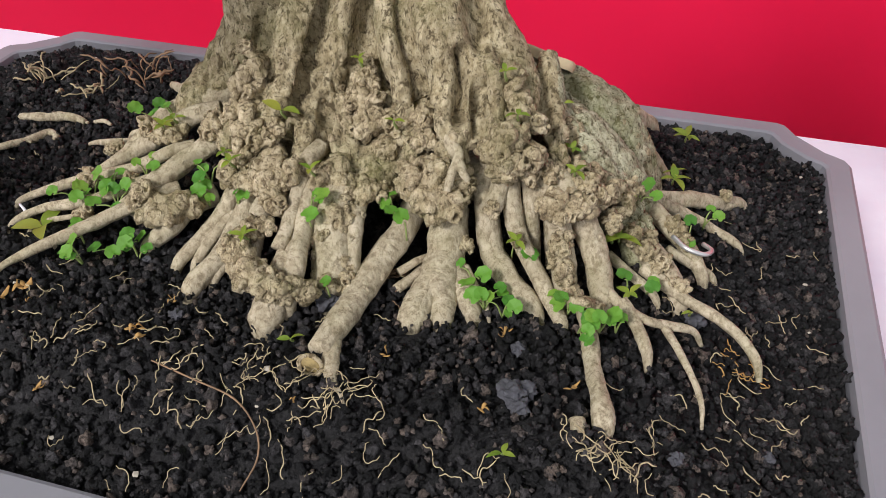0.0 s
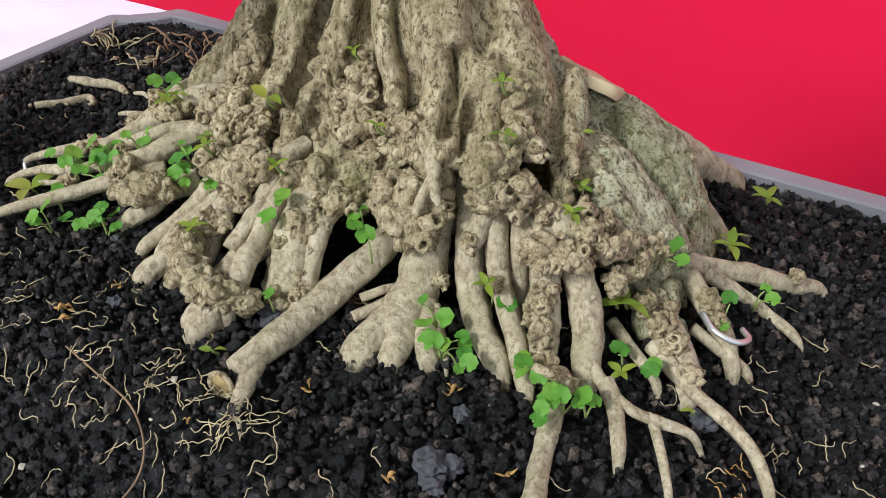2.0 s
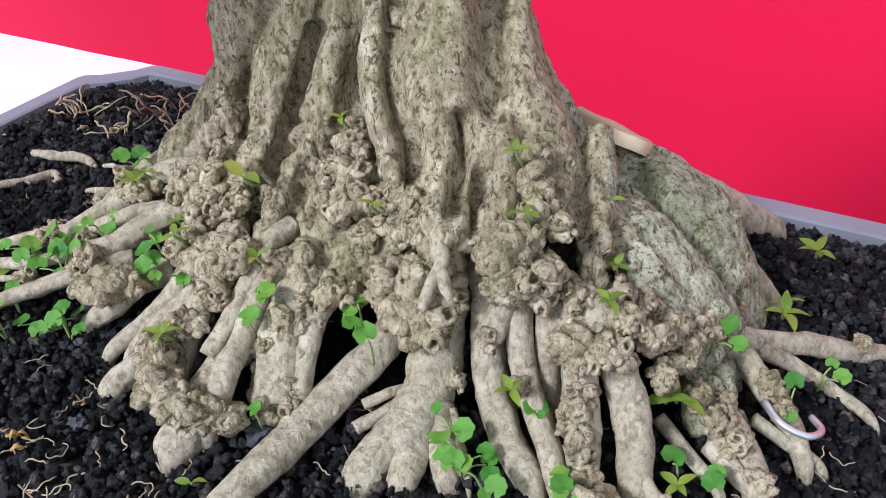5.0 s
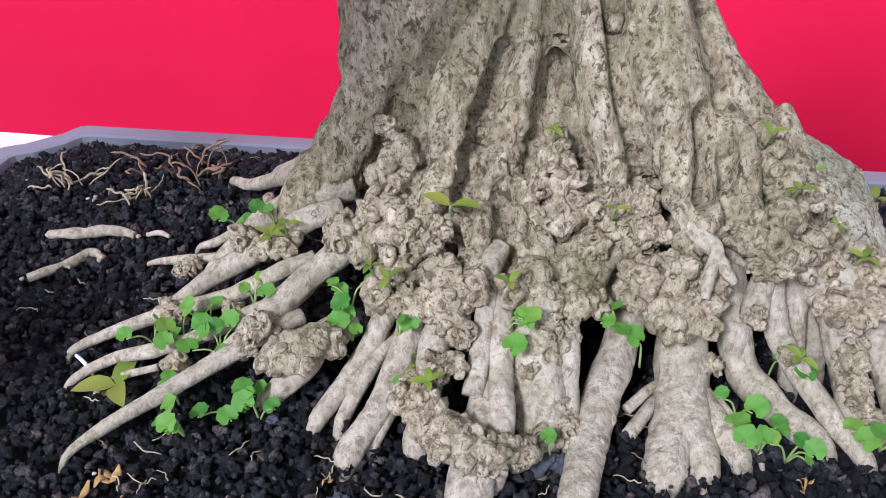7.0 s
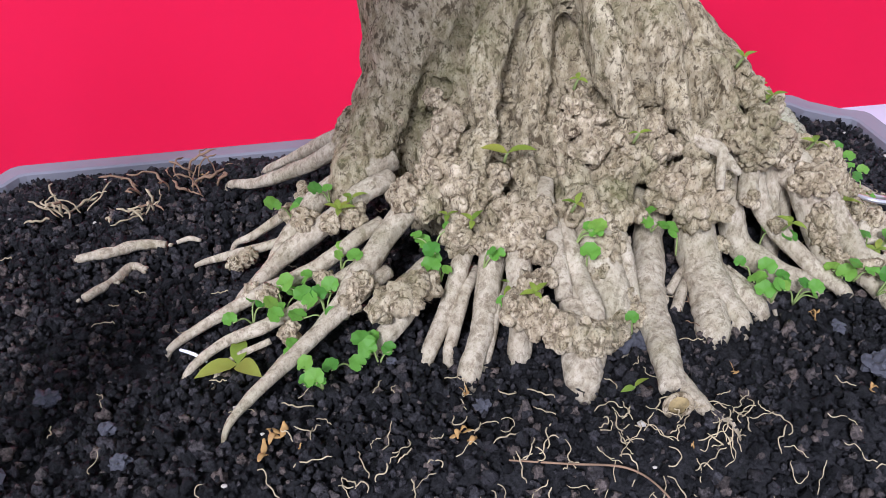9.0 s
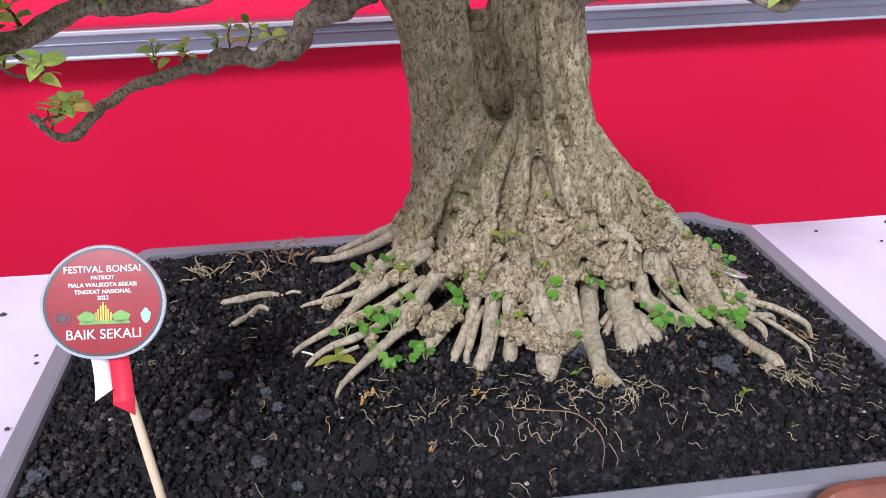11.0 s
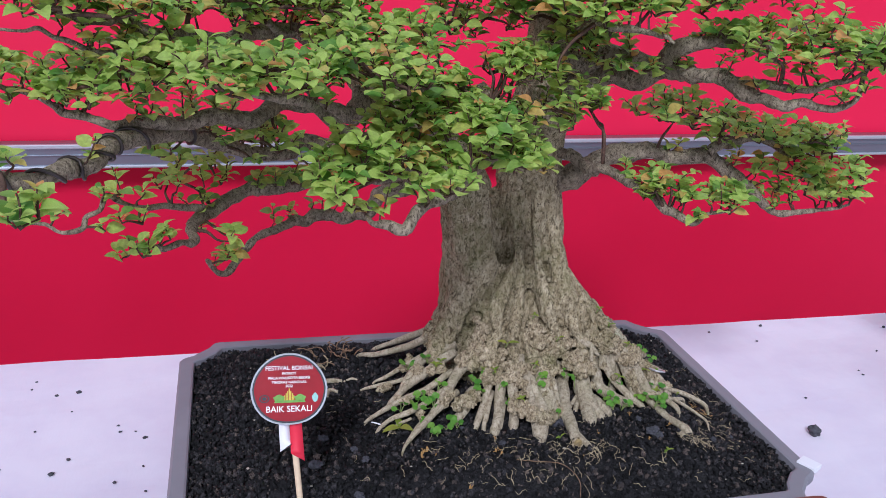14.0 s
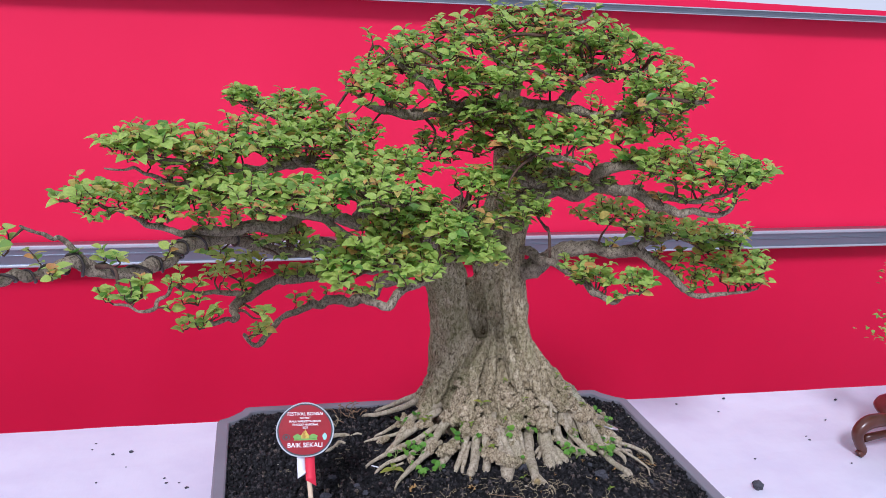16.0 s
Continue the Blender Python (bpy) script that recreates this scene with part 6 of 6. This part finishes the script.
v, f = tube(((0, 0, -0.004), (-0.004, 0.0005, 0.045), (-0.0085, 0.001, 0.10), (-0.0105, 0.0012, 0.125)), (0.0026, 0.0026, 0.0026, 0.0026), 12, 6)
put("stake", mesh_from("stake", v, f, WOOD), sign, "pale wooden stake")


def ribbon(name, mat, x0, x1, tail, label):
    """A flat ribbon tail with a slanted end, hanging below the board."""
    rows = []
    for k in range(7):
        u = k / 6
        y = -0.024 - u * (tail - 0.024)
        zz = -0.003 - 0.004 * math.sin(u * 2.5)
        cut = 0.006 if k == 6 else 0.0
        rows.append(((x0 + 0.0015 * u, y + (cut if x0 > -0.005 else 0), zz), (x1 + 0.0025 * u, y + (0 if x0 > -0.005 else cut), zz - 0.0008)))
    verts = [p for r in rows for p in r]
    n = len(verts)
    verts += [(x, y, z - 0.0005) for x, y, z in verts]
    faces = []
    for k in range(6):
        a = 2 * k
        faces += [(a, a + 1, a + 3, a + 2), (n + a, n + a + 2, n + a + 3, n + a + 1), (a, a + 2, n + a + 2, n + a), (a + 1, n + a + 1, n + a + 3, a + 3)]
    faces.append((n - 2, n - 1, 2 * n - 1, 2 * n - 2))
    return put(name, mesh_from(name, verts, faces, mat), board, label)


ribbon("ribbon", WHITE, -0.0085, -0.0005, 0.050, "white ribbon tail")
ribbon("ribbon", REDRIBBON, 0.0002, 0.0098, 0.058, "red ribbon tail")


# ---- things on the table ----
GRIT_DARK = plain("dark_grit", (0.05, 0.05, 0.06), 0.8, 0, 0.4, 300, 0.5)


def speck(x, y, r):
    v, f = lump((0, 0, 0), (r, r * 0.8, r * 0.6), 1, 0.6, 1.4, int((x + 1) * 999))
    ob = put("grit_speck", mesh_from("grit_speck", v, f, GRIT_DARK))
    ob.location = (x, y, TABLE_Z + 0.0006 + r * 0.3)
    tagged(ob, "dark grain of grit spilled on the white sheet", "grit", "spilled grit on the table")


speck(-0.500, 0.261, 0.0034)
speck(-0.558, 0.297, 0.0020)
speck(-0.526, 0.257, 0.0025)
speck(-0.437, 0.158, 0.0023)
speck(-0.405, 0.141, 0.0018)
speck(-0.503, 0.080, 0.0034)
speck(-0.489, 0.107, 0.0028)
speck(-0.433, 0.054, 0.0026)
speck(-0.398, 0.033, 0.0019)
speck(-0.441, 0.172, 0.0022)
speck(-0.419, 0.156, 0.0018)
speck(-0.408, 0.140, 0.0025)
speck(-0.407, 0.143, 0.0018)
speck(-0.537, 0.173, 0.0018)
speck(-0.499, 0.262, 0.0035)
speck(-0.527, 0.257, 0.0020)
speck(-0.404, 0.081, 0.0017)
speck(-0.501, 0.214, 0.0015)
speck(0.585, 0.334, 0.0034)
speck(0.478, 0.322, 0.0022)
speck(0.543, 0.281, 0.0022)
speck(0.810, 0.301, 0.0036)
speck(0.646, 0.153, 0.0027)
speck(0.649, 0.167, 0.0021)
speck(0.507, 0.104, 0.0025)
speck(0.665, 0.068, 0.0021)
speck(-0.561, 0.098, 0.0025)
speck(-0.503, 0.081, 0.0037)
speck(-0.499, 0.262, 0.0032)
speck(-0.560, 0.277, 0.0019)
speck(0.729, 0.222, 0.0023)
v, f = lump((0, 0, 0), (0.0085, 0.0075, 0.0068), 3, 0.6, 1.5, 5)
pebble = put("pebble", mesh_from("pebble", v, f, STONE, False))
pebble.location = (0.458, 0.019, TABLE_Z + 0.0055)
tagged(pebble, "dark grey pebble lying on the white sheet", "pebble")

# small white piece on the tray rim near its front right corner
bm = bmesh.new()
slab(bm, (0.271, -0.186, RIM - 0.004), (0.287, -0.166, RIM + 0.0018), 0.0006)
chip = part("paper_scrap", bm, WHITE)
chip.matrix_basis = Matrix.Translation((0.279, -0.176, 0)) @ Matrix.Rotation(0.5, 4, "Z") @ Matrix.Translation((-0.279, 0.176, 0))
tagged(chip, "small white chip at the tray corner", "scrap")

# wooden plaque that leans on the front of the tray
plaque = thing("wooden_plaque", "chipped brown wooden plaque with a white label, leaning on the tray", "plaque", at=(0.188, -0.264, TABLE_Z))
rings = []
for z, s in ((-0.0045, 0.985), (-0.003, 1.0), (0.003, 1.0), (0.0045, 0.985)):
    ring = []
    for k in range(32):
        a = 2 * math.pi * k / 32
        c, d = math.cos(a), math.sin(a)
        ring.append((0.067 * s * math.copysign(abs(c) ** 0.28, c), 0.063 * s * math.copysign(abs(d) ** 0.28, d), z))
    rings.append(ring)
tilt = Matrix.Translation((0, 0.008, 0.0632)) @ Matrix.Rotation(radians(81), 4, "X")
v, f = ring_loft(rings, close_top=True, close_bottom=True)
put("board", mesh_from("board", [tilt @ Vector(p) for p in v], f, BROWNWOOD, False), plaque)
bm = bmesh.new()
slab(bm, (-0.034, -0.045, 0.0046), (0.058, 0.051, 0.0052), 0.0)
bmesh.ops.transform(bm, matrix=tilt, verts=bm.verts)
part("label_sheet", bm, WHITE, plaque, "blank white paper label")

# carved stand with a small bonsai at the end of the table
stand = thing("carved_stand", "round dark varnished wooden stand with curved legs on the white sheet", "stand", at=(0.830, 0.10, TABLE_Z))
rings = []
for r, z in ((0.074, 0.058), (0.082, 0.060), (0.085, 0.064), (0.083, 0.069), (0.076, 0.071)):
    rings.append([(r * math.cos(2 * math.pi * k / 40), r * math.sin(2 * math.pi * k / 40), z) for k in range(40)])
v, f = ring_loft(rings, close_top=True, close_bottom=True)
put("top", mesh_from("top", v, f, DARKWOOD), stand)
for k in range(3):
    a = math.radians(185 + 120 * k)
    c, s = math.cos(a), math.sin(a)
    pts = [(c * r, s * r, z) for r, z in ((0.076, 0.064), (0.124, 0.064), (0.146, 0.048), (0.140, 0.026), (0.130, 0.011), (0.138, 0.004))]
    v, f = tube(pts, (0.011, 0.012, 0.0105, 0.0085, 0.0075, 0.0075), 12, 6)
    put("leg", mesh_from("leg", [(x, y, max(z, 0.0008)) for x, y, z in v], f, DARKWOOD), stand)
    v, f = tube(((c * 0.132, s * 0.132, 0.034), (c * 0.06, s * 0.06, 0.040), (0, 0, 0.042)), (0.007, 0.006, 0.007), 10, 4)
    put("stretcher", mesh_from("stretcher", v, f, DARKWOOD), stand)

pot = thing("small_pot", "small round brown bonsai pot on a carved stand", "pot", at=(0.830, 0.10, TABLE_Z + 0.0712))
rings = [[(r * math.cos(2 * math.pi * k / 32), r * math.sin(2 * math.pi * k / 32), z) for k in range(32)] for r, z in ((0.034, 0.0), (0.05, 0.004), (0.060, 0.03), (0.062, 0.045), (0.057, 0.045), (0.055, 0.038))]
v, f = ring_loft(rings, close_bottom=True)
put("bowl", mesh_from("bowl", v, f, BROWNWOOD), pot)
v, f = ring_loft([rings[-1], [(0, 0, 0.040)] * 32])
put("soil", mesh_from("soil", v, f, SOIL), pot)
small = thing("small_bonsai", "small green bonsai tree in a round pot", "tree", at=(0.830, 0.10, TABLE_Z + 0.109))
v, f = tube(((0, 0, -0.004), (0.012, 0, 0.05), (-0.004, 0, 0.10), (0.01, 0, 0.17), (0.0, 0, 0.24)), (0.02, 0.015, 0.011, 0.007, 0.003), 12, 6, 0.2, 60, 2)
put("trunk", mesh_from("trunk", v, f, BARK), small)
pieces, leaves = [], []
R = random.Random(4)
for base, end in (((-0.002, 0, 0.10), (-0.098, -0.03, 0.120)), ((0.004, 0, 0.12), (0.10, 0.02, 0.14)), ((0.008, 0, 0.17), (-0.02, 0.05, 0.19)), ((0.005, 0, 0.2), (0.05, -0.05, 0.21)), ((0, 0, 0.23), (0, 0, 0.26))):
    v, f = tube((base, tuple((p + q) / 2 + 0.006 for p, q in zip(base, end)), end), (0.005, 0.004, 0.002), 8, 5, 0.2, 80, 1)
    put("branch", mesh_from("branch", v, f, BRANCH), small)
    for k in range(320):
        at = Vector([q + R.gauss(0, s) for q, s in zip(end, (0.020, 0.026, 0.010))])
        m = Euler((R.uniform(-0.5, 0.7), R.uniform(-0.5, 0.5), R.uniform(0, 6.28))).to_matrix()
        lv, lf = LEAF_KINDS[R.randrange(len(LEAF_KINDS))]
        leaves.append((lv @ np.array(m).T * R.uniform(0.007, 0.011) + np.array(at), lf))
v, f = joined(leaves)
tagged(put("foliage", mesh_from("foliage", v, f, LEAF), small), kind="stuff")
